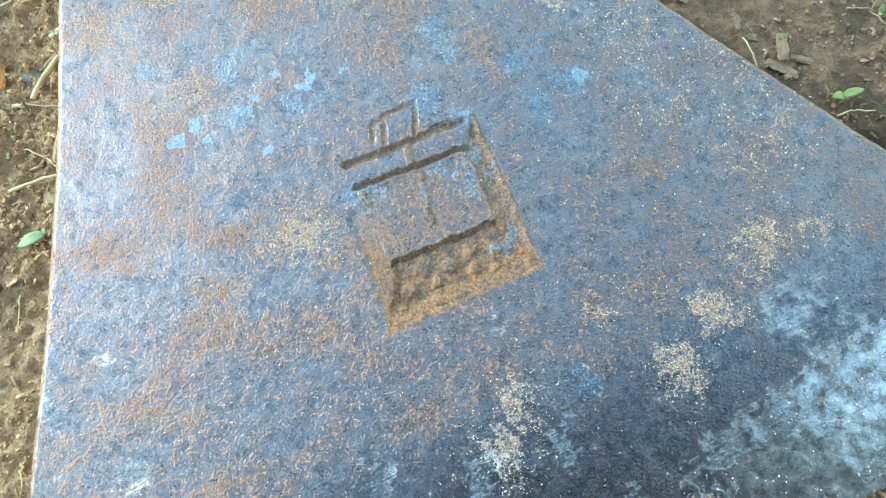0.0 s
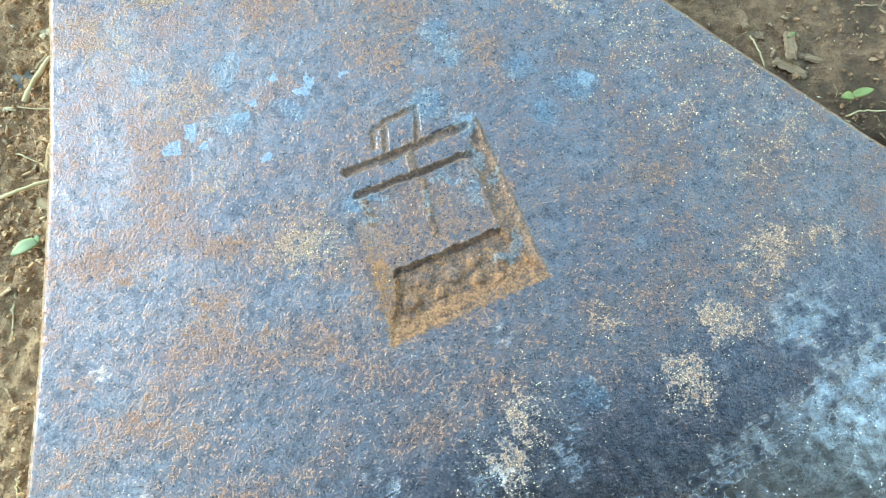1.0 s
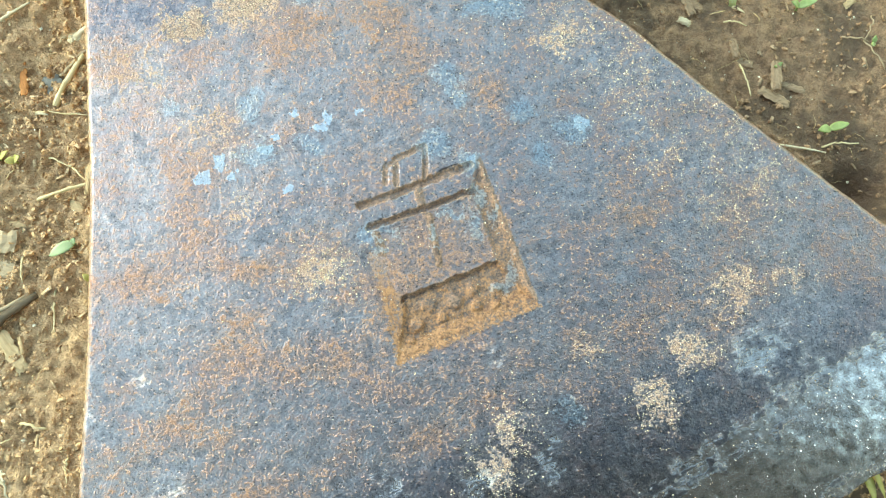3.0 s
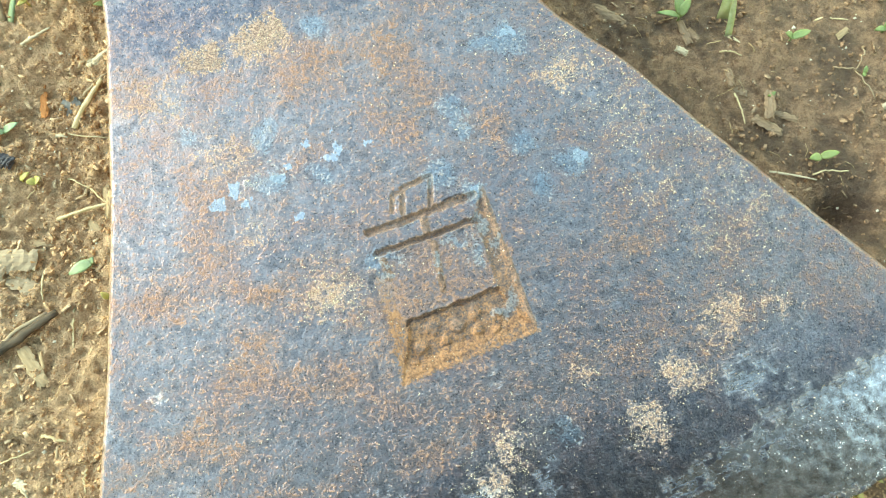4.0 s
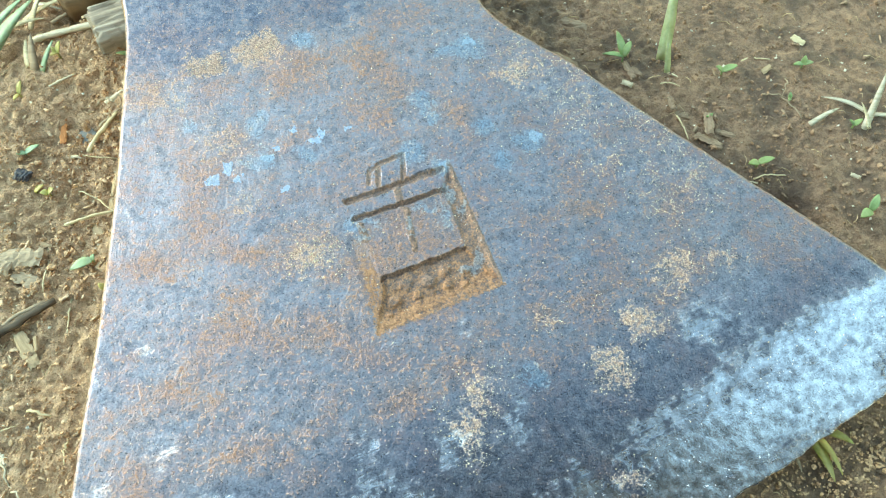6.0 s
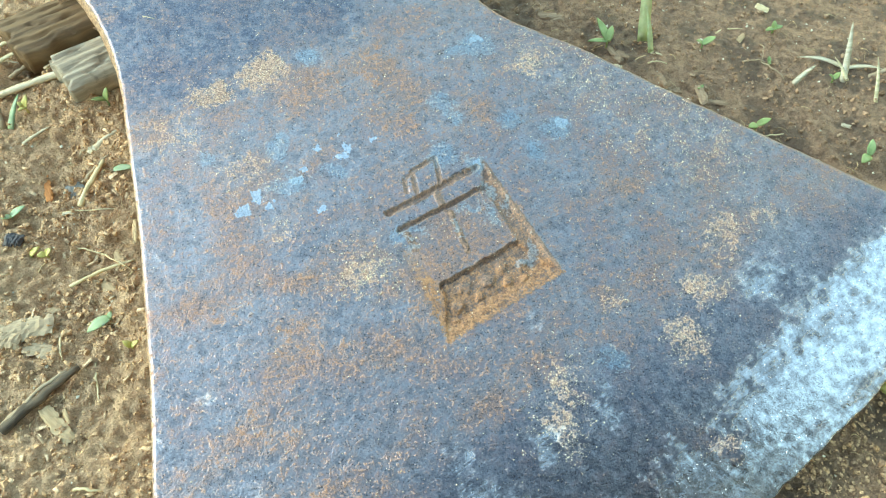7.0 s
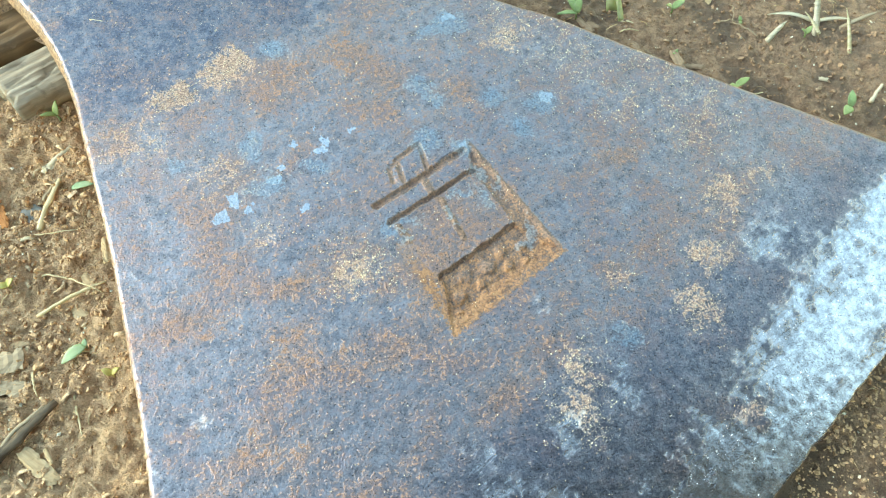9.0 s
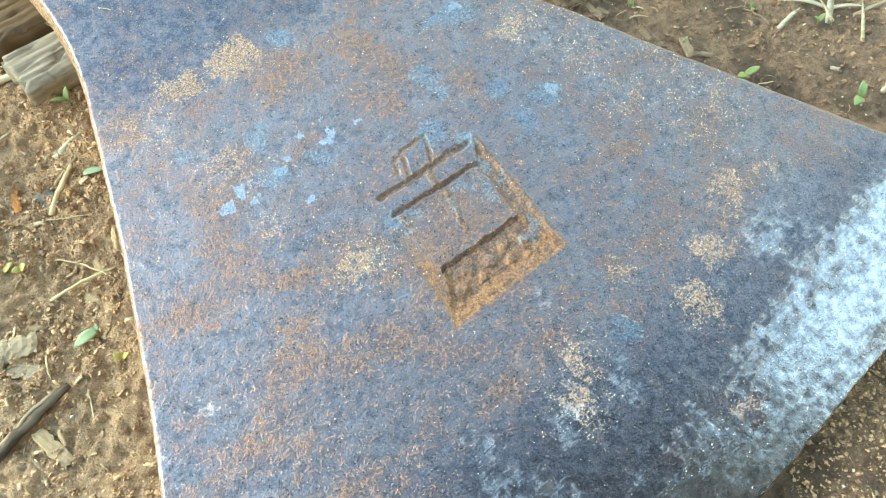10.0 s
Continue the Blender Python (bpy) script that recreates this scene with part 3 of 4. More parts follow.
body_attr("teal", 0.55 * blotches(U, V, TEAL) + 0.35 * sharp_blotches(U, V, TEAL), 0.0)
body_attr("navy", np.clip(navy + 0.72 * dark_reflection, 0, 1), 0.0)
body_attr("bare", bare, 0.0)
body_attr("mark", mark, 0.0)
body_attr("ochre", ochre, 0.0)
body_attr("clay", 0.75 * (1 - step(0.0, 0.6, U - UL)) * step(10, 45, V) + 0.15 * (1 - step(0, 0.5, UR - U)), 1.0)

quads = np.array([f for f in faces if len(f) == 4])
fans = np.array([f for f in faces if len(f) == 3])
all_v = np.concatenate([V.ravel(), *[ev for _ in loops], [60.0]])
all_u = np.concatenate([U.ravel(), *[U[ri, ci] for _ in loops], [22.0]])
qv, qu = all_v[quads].mean(1), all_u[quads].mean(1)
on_top = quads.max(1) < nt
is_mark = on_top & (qu > 8.5) & (qu < 37.5) & (qv > 22) & (qv < 56)
is_edge = qv < -10


def piece(name, mask, extra, label=""):
    """One part of the head out of its shell."""
    use = np.unique(np.concatenate([quads[mask].ravel(), extra.ravel()]))
    index = np.full(nv, -1)
    index[use] = np.arange(len(use))
    me = mesh_from(name, verts[use], [*index[quads[mask]].tolist(), *index[extra].tolist()], STEEL)
    for key, values in fields.items():
        add_attr(me, key, values[use])
    ob = new(name, me)
    ob.parent = axe
    return tagged(ob, label)


none = np.zeros((0, 3), int)
piece("body", ~is_mark & ~is_edge, fans)
piece("maker_stamp", is_mark, none, "rust-filled stamped rectangle with strokes above it")
piece("cutting_edge", is_edge, none, "rubbed bright steel along the cutting edge")


# ---- the broken haft left in the eye ----
def uvz(u, v, z):
    """From the head's own axes, in millimetres, to metres."""
    return Vector((0.875 * u - 0.484 * v, 0.484 * u + 0.875 * v, z)) * MM


def haft_half(v0, v1, z0, z1, end, seed):
    """A length of split, weathered haft along the head's width: cracked along the grain, torn at its end and lower edge."""
    rows_n, cols_n = 70, 34
    a, b = np.meshgrid(np.linspace(0, 1, cols_n), np.linspace(0, 1, rows_n))
    ragged = 2.6 * (fbm(b * 9 + seed, b * 0, 4, 130 + seed, 0.6) - 0.5)
    u = end + b * 58 + 5.0 * (fbm(a * 6 + seed, a * 0 + 3, 4, 133, 0.65) - 0.5) * (1 - step(0, 0.12, b))
    v = v0 + a * (v1 - v0) + ragged * (1 - step(0, 0.45, a)) + 0.5 * (fbm(b * 7, a * 2, 3, 140) - 0.5)
    grain = fbm(b * 5 + 0.6 * a, a * 15 + seed, 4, 136 + seed, 0.6) - 0.5
    crack = 1 - step(0.0, 0.05, np.abs(fbm(b * 3 + seed, a * 8, 3, 138) - 0.5))
    arch = np.sqrt(np.clip(1 - (2 * a - 0.9) ** 4 * 0.8, 0, 1))
    z = z0 + (z1 - z0) * (0.25 + 0.75 * arch) + 1.3 * grain - 0.7 * crack
    tops = np.stack([0.875 * u - 0.484 * v, 0.484 * u + 0.875 * v, z], -1)
    feet = tops.copy()
    feet[..., 2] = z0 - 2
    bm = bmesh.new()
    grid = [[bm.verts.new(Vector(p) * MM) for p in row] for row in tops]
    for r0, r1 in zip(grid, grid[1:]):
        for q in range(cols_n - 1):
            bm.faces.new((r0[q], r0[q + 1], r1[q + 1], r1[q]))
    ring_ij = [(0, j) for j in range(cols_n)] + [(i, cols_n - 1) for i in range(1, rows_n)] + [(rows_n - 1, j) for j in range(cols_n - 2, -1, -1)] + [(i, 0) for i in range(rows_n - 2, 0, -1)]
    below = [bm.verts.new(Vector(feet[i, j]) * MM) for i, j in ring_ij]
    for k in range(len(ring_ij)):
        m = (k + 1) % len(ring_ij)
        bm.faces.new((grid[ring_ij[k][0]][ring_ij[k][1]], grid[ring_ij[m][0]][ring_ij[m][1]], below[m], below[k]))
    bm.faces.new(below)
    return bm


part("haft_stub", haft_half(124.6, 139.8, 0.5, 6.0, -16.0, 3), OLD_WOOD, axe, "pale weathered wood of the broken haft")
# this half lies in shade, which its darker wood colour carries
part("haft_stub", haft_half(141.8, 158.0, 0.5, 5.5, -21.0, 8), SHADED_WOOD, axe, "split wood of the broken haft, coloured darker for shade")


# ---- builders for litter and plants ----
def ground_at(x, y):
    return float(ground_height(x * MM, y * MM)) / MM


def tube(bm, pts, radii, sides=6, flat=1.0):
    """A tapered tube along points in metres, flattened in z by flat."""
    pts = [Vector(p) for p in pts]
    rings = []
    for k, p in enumerate(pts):
        d = (pts[min(k + 1, len(pts) - 1)] - pts[max(k - 1, 0)]).normalized()
        side = d.cross(Vector((0, 0, 1)))
        side = side.normalized() if side.length > 1e-4 else Vector((1, 0, 0))
        up = side.cross(d).normalized()
        rings.append([bm.verts.new(p + (side * math.cos(a) + up * math.sin(a) * flat) * radii[k]) for a in (2 * math.pi * q / sides for q in range(sides))])
    for r0, r1 in zip(rings, rings[1:]):
        for q in range(sides):
            w = (q + 1) % sides
            bm.faces.new((r0[q], r0[w], r1[w], r1[q]))
    bm.faces.new(rings[0][::-1])
    bm.faces.new(rings[-1])


def bend(a, b, n, wobble, rng, lift=0.0):
    """Points from a to b with a wandering line, and an arch of lift."""
    a, b = Vector(a), Vector(b)
    side = Vector((-(b - a).y, (b - a).x, 0)).normalized()
    out, w = [], 0.0
    for k in range(n + 1):
        t = k / n
        w = 0.6 * w + rng.uniform(-wobble, wobble)
        out.append(a.lerp(b, t) + side * (w * math.sin(math.pi * min(1, t + 0.15))) + Vector((0, 0, lift * math.sin(math.pi * t))))
    return out


def stick(name, a, b, r, material, label, category, seed=1, wobble=0.25, lift=0.3, flat=0.8, taper=0.6, base=0.0, group=""):
    """A twig or straw lying from a to b, millimetres."""
    rng = random.Random(seed)
    az, bz = ground_at(*a) + r * flat + base, ground_at(*b) + r * flat + base
    pts = bend((a[0] * MM, a[1] * MM, az * MM), (b[0] * MM, b[1] * MM, bz * MM), 12, wobble * MM, rng, lift * MM)
    mid = sum(pts, Vector()) / len(pts)
    mid.z = min(p.z for p in pts) - r * flat * MM
    radii = [r * MM * (1 - (1 - taper) * k / 12) * rng.uniform(0.82, 1.15) for k in range(13)]
    bm = bmesh.new()
    turn = math.atan2(b[1] - a[1], b[0] - a[0])
    back = pose(0, 0, 0, 0, 0, -math.degrees(turn)).to_3x3()
    tube(bm, [back @ (p - mid) for p in pts], radii, 8, flat)
    return lone(name, bm, material, pose(*mid, 0, 0, math.degrees(turn)), label, category, group)


def splinter(name, a, b, width, thick, material, label, category, seed=1, tilt=0.0, group="", z=None):
    """A flat chip of wood or bark from a to b, with ragged ends."""
    rng = random.Random(seed)
    length = math.hypot(b[0] - a[0], b[1] - a[1])
    n, m = 12, 5
    bm = bmesh.new()
    grid = {}
    ends = [(rng.uniform(-0.12, 0.02), rng.uniform(-0.02, 0.12)) for _ in range(m + 1)]
    for i in range(n + 1):
        t = i / n
        w = width * (0.72 + 0.28 * math.sin(math.pi * (0.15 + 0.7 * t))) * rng.uniform(0.9, 1.08)
        for j in range(m + 1):
            s = j / m - 0.5
            lo, hi = ends[j]
            x = (-0.5 + lo * 0.6 + t * (1 + (hi - lo) * 0.6)) * length
            z0 = 0.12 * width * math.sin(3 * t + seed) * (0.5 - abs(s)) + rng.uniform(-0.06, 0.06) * thick * 2
            edge = 0.45 if j in (0, m) or i in (0, n) else 1.0
            for q, zz in ((0, 0.0), (1, thick * edge)):
                grid[i, j, q] = bm.verts.new(Vector((x, s * w + (rng.uniform(-0.1, 0.1) * width if j in (0, m) else 0), zz * 0.55 + z0)) * MM)
    for i in range(n):
        for j in range(m):
            for q in (0, 1):
                bm.faces.new((grid[i, j, q], grid[i + 1, j, q], grid[i + 1, j + 1, q], grid[i, j + 1, q]))
    for i in range(n):
        for j in (0, m):
            bm.faces.new((grid[i, j, 0], grid[i + 1, j, 0], grid[i + 1, j, 1], grid[i, j, 1]))
    for j in range(m):
        for i in (0, n):
            bm.faces.new((grid[i, j, 0], grid[i, j + 1, 0], grid[i, j + 1, 1], grid[i, j, 1]))
    cx, cy = (a[0] + b[0]) / 2, (a[1] + b[1]) / 2
    turn = math.degrees(math.atan2(b[1] - a[1], b[0] - a[0]))
    cz = ground_at(cx, cy) + 0.15 if z is None else z
    return lone(name, bm, material, pose(cx * MM, cy * MM, cz * MM, tilt, rng.uniform(-5, 5), turn), label, category, group, False)


def leaf_mesh(length, width, thick, curl, fold=0.25):
    """A small oval leaf along +x from its base, millimetres."""
    bm = bmesh.new()
    n, m = 9, 4
    grid = {}
    for i in range(n + 1):
        t = i / n
        half = 0.5 * width * (math.sin(math.pi * min(1, 0.06 + 0.94 * t) ** 0.8)) ** 0.75 + 0.02 * width
        for j in range(m + 1):
            s = 2 * j / m - 1
            z = curl * length * (t - t * t * 1.3) + fold * half * abs(s) ** 1.5
            for q in (0, 1):
                grid[i, j, q] = bm.verts.new(Vector((t * length, s * half, z + (thick if q else 0) * (1 - 0.6 * abs(s)))) * MM)
    for i in range(n):
        for j in range(m):
            for q in (0, 1):
                bm.faces.new((grid[i, j, q], grid[i + 1, j, q], grid[i + 1, j + 1, q], grid[i, j + 1, q]))
        for j in (0, m):
            bm.faces.new((grid[i, j, 0], grid[i + 1, j, 0], grid[i + 1, j, 1], grid[i, j, 1]))
    for j in range(m):
        for i in (0, n):
            bm.faces.new((grid[i, j, 0], grid[i, j + 1, 0], grid[i, j + 1, 1], grid[i, j, 1]))
    return bm


def seedling(x, y, leaves, material, label, height=1.6, lean=(0.0, 0.0)):
    """A sprout at x, y: a stem and its seed leaves, each (turn, length, width, tilt)."""
    thing = tagged(new("seedling"), label, "seedling", "seedlings in the soil")
    thing.matrix_world = pose(x * MM, y * MM, (ground_at(x, y) - 0.3) * MM)
    tip = Vector((lean[0], lean[1], height + 0.3)) * MM
    bm = bmesh.new()
    tube(bm, [Vector((0, 0, 0)), tip * 0.4 + Vector((0.1, 0, 0)) * MM, tip * 0.75, tip], [0.34 * MM, 0.28 * MM, 0.26 * MM, 0.2 * MM], 6)
    part("stem", bm, material, thing)
    for turn, length, width, tilt in leaves:
        ob = part("leaf", leaf_mesh(length, width, 0.3, 0.22), material, thing)
        ob.matrix_basis = Matrix.Translation(tip) @ pose(0, 0, 0, 0, -tilt, turn)
    return thing


def blade(bm, pts, width, thick):
    """A grass blade through points in millimetres, folded along its middle."""
    pts = [Vector(p) * MM for p in pts]
    n = len(pts)
    rings = []
    for k, p in enumerate(pts):
        d = (pts[min(k + 1, n - 1)] - pts[max(k - 1, 0)]).normalized()
        side = d.cross(Vector((0, -0.3, 1))).normalized()
        up = side.cross(d)
        w = 0.5 * width * MM * (1 - (k / (n - 1)) ** 2.5 * 0.92)
        th = thick * MM
        rings.append([bm.verts.new(p + side * w + up * th * 1.5), bm.verts.new(p + up * th * 0.6), bm.verts.new(p - side * w + up * th * 1.5), bm.verts.new(p - up * th * 0.4)])
    for r0, r1 in zip(rings, rings[1:]):
        for q in range(4):
            w = (q + 1) % 4
            bm.faces.new((r0[q], r0[w], r1[w], r1[q]))
    bm.faces.new(rings[0][::-1])
    bm.faces.new(rings[-1])


def arc(a, b, rise, n=10):
    a, b = Vector(a), Vector(b)
    return [a.lerp(b, k / n) + Vector((0, 0, rise * math.sin(math.pi * k / n))) for k in range(n + 1)]


def tuft(name, x, y, blades, label, category):
    """A tuft at x, y: blades, each (end x, y, z, rise, width, material), from its base."""
    thing = tagged(new(name), label, category)
    gz = ground_at(x, y)
    thing.matrix_world = pose(x * MM, y * MM, gz * MM)
    for bx, by, ex, ey, ez, rise, width, material in blades:
        bm = bmesh.new()
        blade(bm, arc((bx - x, by - y, ground_at(bx, by) - gz), (ex - x, ey - y, ez), rise), width, 0.12)
        part("blade", bm, material, thing)
    return thing


# ---- seedlings ----
GREEN = "small green seedling with two oval seed leaves in soil"
seedling(74.8, 77.0, [(195, 2.6, 1.7, 12), (14, 3.6, 1.6, 18)], LEAF, GREEN, 1.8)
seedling(47.6, 106.0, [(105, 6.5, 1.9, 25), (178, 5.0, 1.3, 8), (62, 4.2, 1.8, 30)], LEAF, "green seedling with three narrow leaves beside the axe head", 2.0)
seedling(70.6, 102.6, [(20, 4.0, 1.7, 15), (170, 2.2, 1.6, 35)], LEAF, "small green seedling with one pale seed leaf", 1.4)
seedling(90.5, 106.2, [(10, 2.6, 1.3, 10), (195, 2.6, 1.3, 10), (70, 2.2, 1.3, 35)], LEAF, GREEN, 1.2)
seedling(96.2, 65.4, [(60, 4.2, 1.7, 20), (215, 3.2, 2.0, 5)], LEAF, GREEN, 1.6)
seedling(66.3, 90.2, [(40, 1.3, 0.8, 30), (200, 1.1, 0.7, 30)], LEAF, "tiny green seedling just out of the soil", 0.5)
seedling(85.9, 96.4, [(80, 1.6, 0.9, 30), (250, 1.2, 0.8, 20)], LEAF, "tiny green seedling just out of the soil", 0.6)
seedling(98.0, 88.0, [(30, 2.4, 1.2, 30), (150, 1.8, 1.0, 40)], LEAF, "small green seedling under dry straw", 1.0)
seedling(-76.9, 63.2, [(20, 1.9, 1.6, 40), (200, 1.7, 1.5, 30)], PALE_LEAF, "tiny yellow-green seedling in bare soil", 0.8)
seedling(-79.8, 63.4, [(40, 2.4, 1.2, 20)], PALE_LEAF, "tiny yellow-green seedling in bare soil", 0.4)
seedling(-84.6, 72.8, [(35, 3.4, 1.5, 15), (200, 1.8, 1.2, 20)], BLUE_LEAF, "pale grey-green seedling lying on soil", 0.6)
seedling(-63.9, 48.3, [(215, 4.6, 2.1, 4), (60, 1.3, 1.0, 45)], BLUE_LEAF, "seedling with one broad grey-green seed leaf", 0.9)
seedling(-59.4, 41.7, [(150, 1.9, 1.2, 35), (20, 1.9, 1.0, 30)], PALE_LEAF, "tiny yellow-green seedling beside the axe head", 0.8)
seedling(-85.4, 100.8, [(70, 3.0, 1.3, 45), (250, 2.2, 1.2, 30), (150, 2.0, 1.1, 40)], PALE_LEAF, "yellow-green seedling among dry stalks", 1.6)
seedling(-91.6, 89.6, [(80, 3.2, 1.2, 40), (260, 2.4, 1.0, 10)], PALE_LEAF, "yellow seedling in soil", 0.9)
seedling(-68.3, 101.0, [(70, 3.0, 1.3, 55), (200, 3.2, 1.3, 30)], LEAF, "green seedling sprouting beside the axe head", 1.5)
seedling(-66.2, 83.4, [(0, 4.4, 1.6, 6)], BLUE_LEAF, "pale green seed leaf lying beside the axe head", 0.4)
seedling(-83.8, 116.4, [(125, 3.4, 1.4, 40), (300, 3.4, 1.5, 25)], BLUE_LEAF, "grey-green seedling among straw", 1.6)
seedling(-91.0, 126.0, [(20, 4.0, 1.5, 45), (190, 3.4, 1.5, 35)], BLUE_LEAF, "grey-green seedling among straw", 2.0)
seedling(-70.0, 1.8, [(40, 2.6, 1.4, 20), (190, 1.8, 1.2, 20)], PALE_LEAF, "yellow-green seedling in bare soil", 0.7)

# ---- chips, bark and stones ----
TANCHIP = "pale tan wood chip lying on soil"
splinter("wood_chip", (-73.2, 31.4), (-68.0, 25.5), 2.4, 0.7, CHIP, TANCHIP, "wood chip", 2, 4)
splinter("wood_chip", (-78.8, 44.6), (-73.0, 42.3), 2.9, 0.8, BARK, "grey-brown wood chip lying on soil", "wood chip", 5, -4)
splinter("wood_chip", (-82.4, 47.2), (-73.6, 47.9), 4.2, 1.0, BARK, "broad grey-brown flake of wood on soil", "wood chip", 7, 3)
splinter("wood_chip", (-83.5, 46.0), (-79.0, 45.2), 3.6, 1.6, BARK, "broad grey-brown flake of wood on soil", "wood chip", 11, -6)
splinter("wood_chip", (-66.4, 57.6), (-63.8, 53.4), 2.4, 0.8, CHIP, TANCHIP, "wood chip", 13, 5)
splinter("wood_chip", (-71.3, 88.7), (-68.0, 90.6), 1.5, 0.7, HUSK, "small white wood chip on soil", "wood chip", 17, 10)
splinter("wood_chip", (-64.6, 63.6), (-62.4, 59.8), 1.8, 0.7, CHIP, TANCHIP, "wood chip", 19, 10)
splinter("wood_chip", (-77.6, 51.3), (-72.6, 51.8), 1.3, 0.5, CHIP, TANCHIP, "wood chip", 23, 0)
splinter("wood_chip", (-74.6, 49.6), (-72.9, 52.2), 0.9, 0.4, STRAW, "narrow straw-coloured chip on soil", "wood chip", 24, 0)
splinter("wood_chip", (-69.6, 31.0), (-68.4, 28.2), 0.7, 0.4, CHIP, TANCHIP, "wood chip", 25, 0)
splinter("rust_flake", (-80.3, 83.6), (-78.4, 77.2), 1.5, 0.5, ORANGE, "orange rust flake pressed into soil", "rust flake", 29, 4)
splinter("stone_flake", (-77.2, 78.4), (-73.6, 82.0), 3.4, 0.4, SLATE, "flat grey stone in the soil", "stone", 31, 0)
splinter("bark_strip", (66.3, 91.4), (65.6, 85.2), 2.0, 0.9, DAMP_BARK, "tan strip of bark on damp soil", "bark", 37, 8)
splinter("bark_strip", (62.9, 85.4), (68.2, 82.6), 2.1, 0.9, DAMP_BARK, "tan strip of bark on damp soil", "bark", 41, -6)
splinter("bark_strip", (67.2, 87.0), (71.6, 85.6), 1.4, 0.7, DAMP_BARK, "tan strip of bark on damp soil", "bark", 43, 4)
splinter("bark_strip", (57.5, 95.2), (58.1, 91.3), 1.4, 0.8, DAMP_BARK, "pale bent splinter on damp soil", "bark", 47, 20)
splinter("bark_strip", (58.0, 91.6), (61.6, 90.6), 1.5, 0.8, DAMP_BARK, "pale bent splinter on damp soil", "bark", 53, 0)
splinter("bark_strip", (48.2, 106.0), (50.0, 100.8), 1.6, 0.7, DAMP_BARK, "brown strip of bark on damp soil", "bark", 59, 8)
splinter("bark_strip", (49.8, 104.0), (51.8, 101.6), 1.2, 0.6, DAMP_BARK, "brown strip of bark on damp soil", "bark", 61, 8)
splinter("bark_strip", (31.0, 108.6), (36.6, 105.0), 2.0, 0.8, DAMP_BARK, "brown strip of bark beside the axe head", "bark", 63, 8)
splinter("bark_strip", (34.0, 121.0), (40.0, 118.0), 2.2, 0.8, DAMP_BARK, "brown strip of bark beside the axe head", "bark", 64, 8)
splinter("wood_chip", (47.2, 99.6), (49.4, 98.4), 1.3, 0.8, HUSK, "small white chip on damp soil", "wood chip", 67, 15)
splinter("wood_chip", (95.3, 75.7), (97.1, 74.8), 0.9, 0.5, HUSK, "small white chip on damp soil", "wood chip", 71, 25)
splinter("wood_chip", (81.2, 104.6), (83.6, 106.6), 1.4, 0.6, CHIP, TANCHIP, "wood chip", 73, 10)
splinter("wood_chip", (91.0, 117.0), (93.6, 115.0), 1.8, 0.6, STRAW, "yellowish chip on damp soil", "wood chip", 74, 10)
splinter("wood_chip", (-69.8, 9.0), (-67.2, 7.6), 1.6, 0.8, HUSK, "small white chip on soil", "wood chip", 79, 10)
splinter("wood_crumb", (-53.7, 56.2), (-53.3, 51.4), 1.0, 0.7, CHIP, "yellow crumb of wood stuck to the axe's edge", "wood crumb", 83, 10, "", 17.6)
splinter("pebble", (-85.2, 119.6), (-80.6, 121.2), 3.0, 2.6, LILAC, "small lilac-grey stone beside the broken haft", "stone", 87, 8)
splinter("charcoal", (-84.4, 66.8), (-81.2, 66.2), 2.6, 1.3, COAL, "small blue-black lump of charcoal", "charcoal", 89, 6)

# ---- twigs, straws and roots ----
stick("twig", (-79.6, 28.6), (-67.8, 38.4), 1.05, DARK_TWIG, "dark rotten twig lying on soil", "twig", 3, 0.35, 0.6, 0.8, 0.75, 0.3)
stick("twig", (-80.0, 29.4), (-69.6, 38.2), 0.55, BARK, "grey splinter along the dark twig", "twig", 4, 0.3, 0.8, 0.7, 0.5, 1.1)
stick("twig", (-72.4, 75.2), (-68.2, 85.6), 0.72, STRAW, "pale peeled twig on soil", "twig", 5, 0.15, 0.4)
stick("twig", (-72.0, 82.4), (-67.4, 87.4), 0.4, BARK, "thin brown twig on soil", "twig", 6, 0.2, 0.6)
stick("straw", (-85.2, 91.8), (-80.2, 96.0), 0.42, HUSK, "short dry stalk on soil", "straw", 7)
stick("straw", (-75.8, 87.2), (-70.8, 91.2), 0.5, CHIP, "short dry stalk on soil", "straw", 8)
stick("straw", (-72.2, 56.4), (-60.6, 61.0), 0.42, STRAW, "dry straw reaching under the axe head", "straw", 9, 0.12, 0.8)
stick("straw", (-73.0, 65.2), (-66.8, 62.8), 0.20, STRAW, "thin dry stem on soil", "straw", 10, 0.2, 0.8)
stick("straw", (-66.8, 62.8), (-60.8, 58.4), 0.18, STRAW, "thin dry stem on soil", "straw", 12, 0.15, 0.8)
stick("straw", (-75.6, 73.4), (-64.0, 73.6), 0.16, STRAW, "thin dry stem on soil", "straw", 13, 0.2, 0.5)
stick("straw", (-75.4, 73.2), (-73.0, 73.0), 0.34, HUSK, "short pale stalk on soil", "straw", 14, 0.1, 0.3)
stick("straw", (-65.8, 39.6), (-64.3, 32.2), 0.24, STRAW, "thin dry stem on soil", "straw", 15, 0.15, 0.4)
stick("straw", (-72.3, 45.4), (-71.4, 40.6), 0.22, STRAW, "thin bent stem on soil", "straw", 16, 0.3, 0.5)
stick("straw", (-66.2, 16.6), (-61.8, 16.0), 0.28, STRAW, "thin dry stem on soil", "straw", 17, 0.25, 0.6)
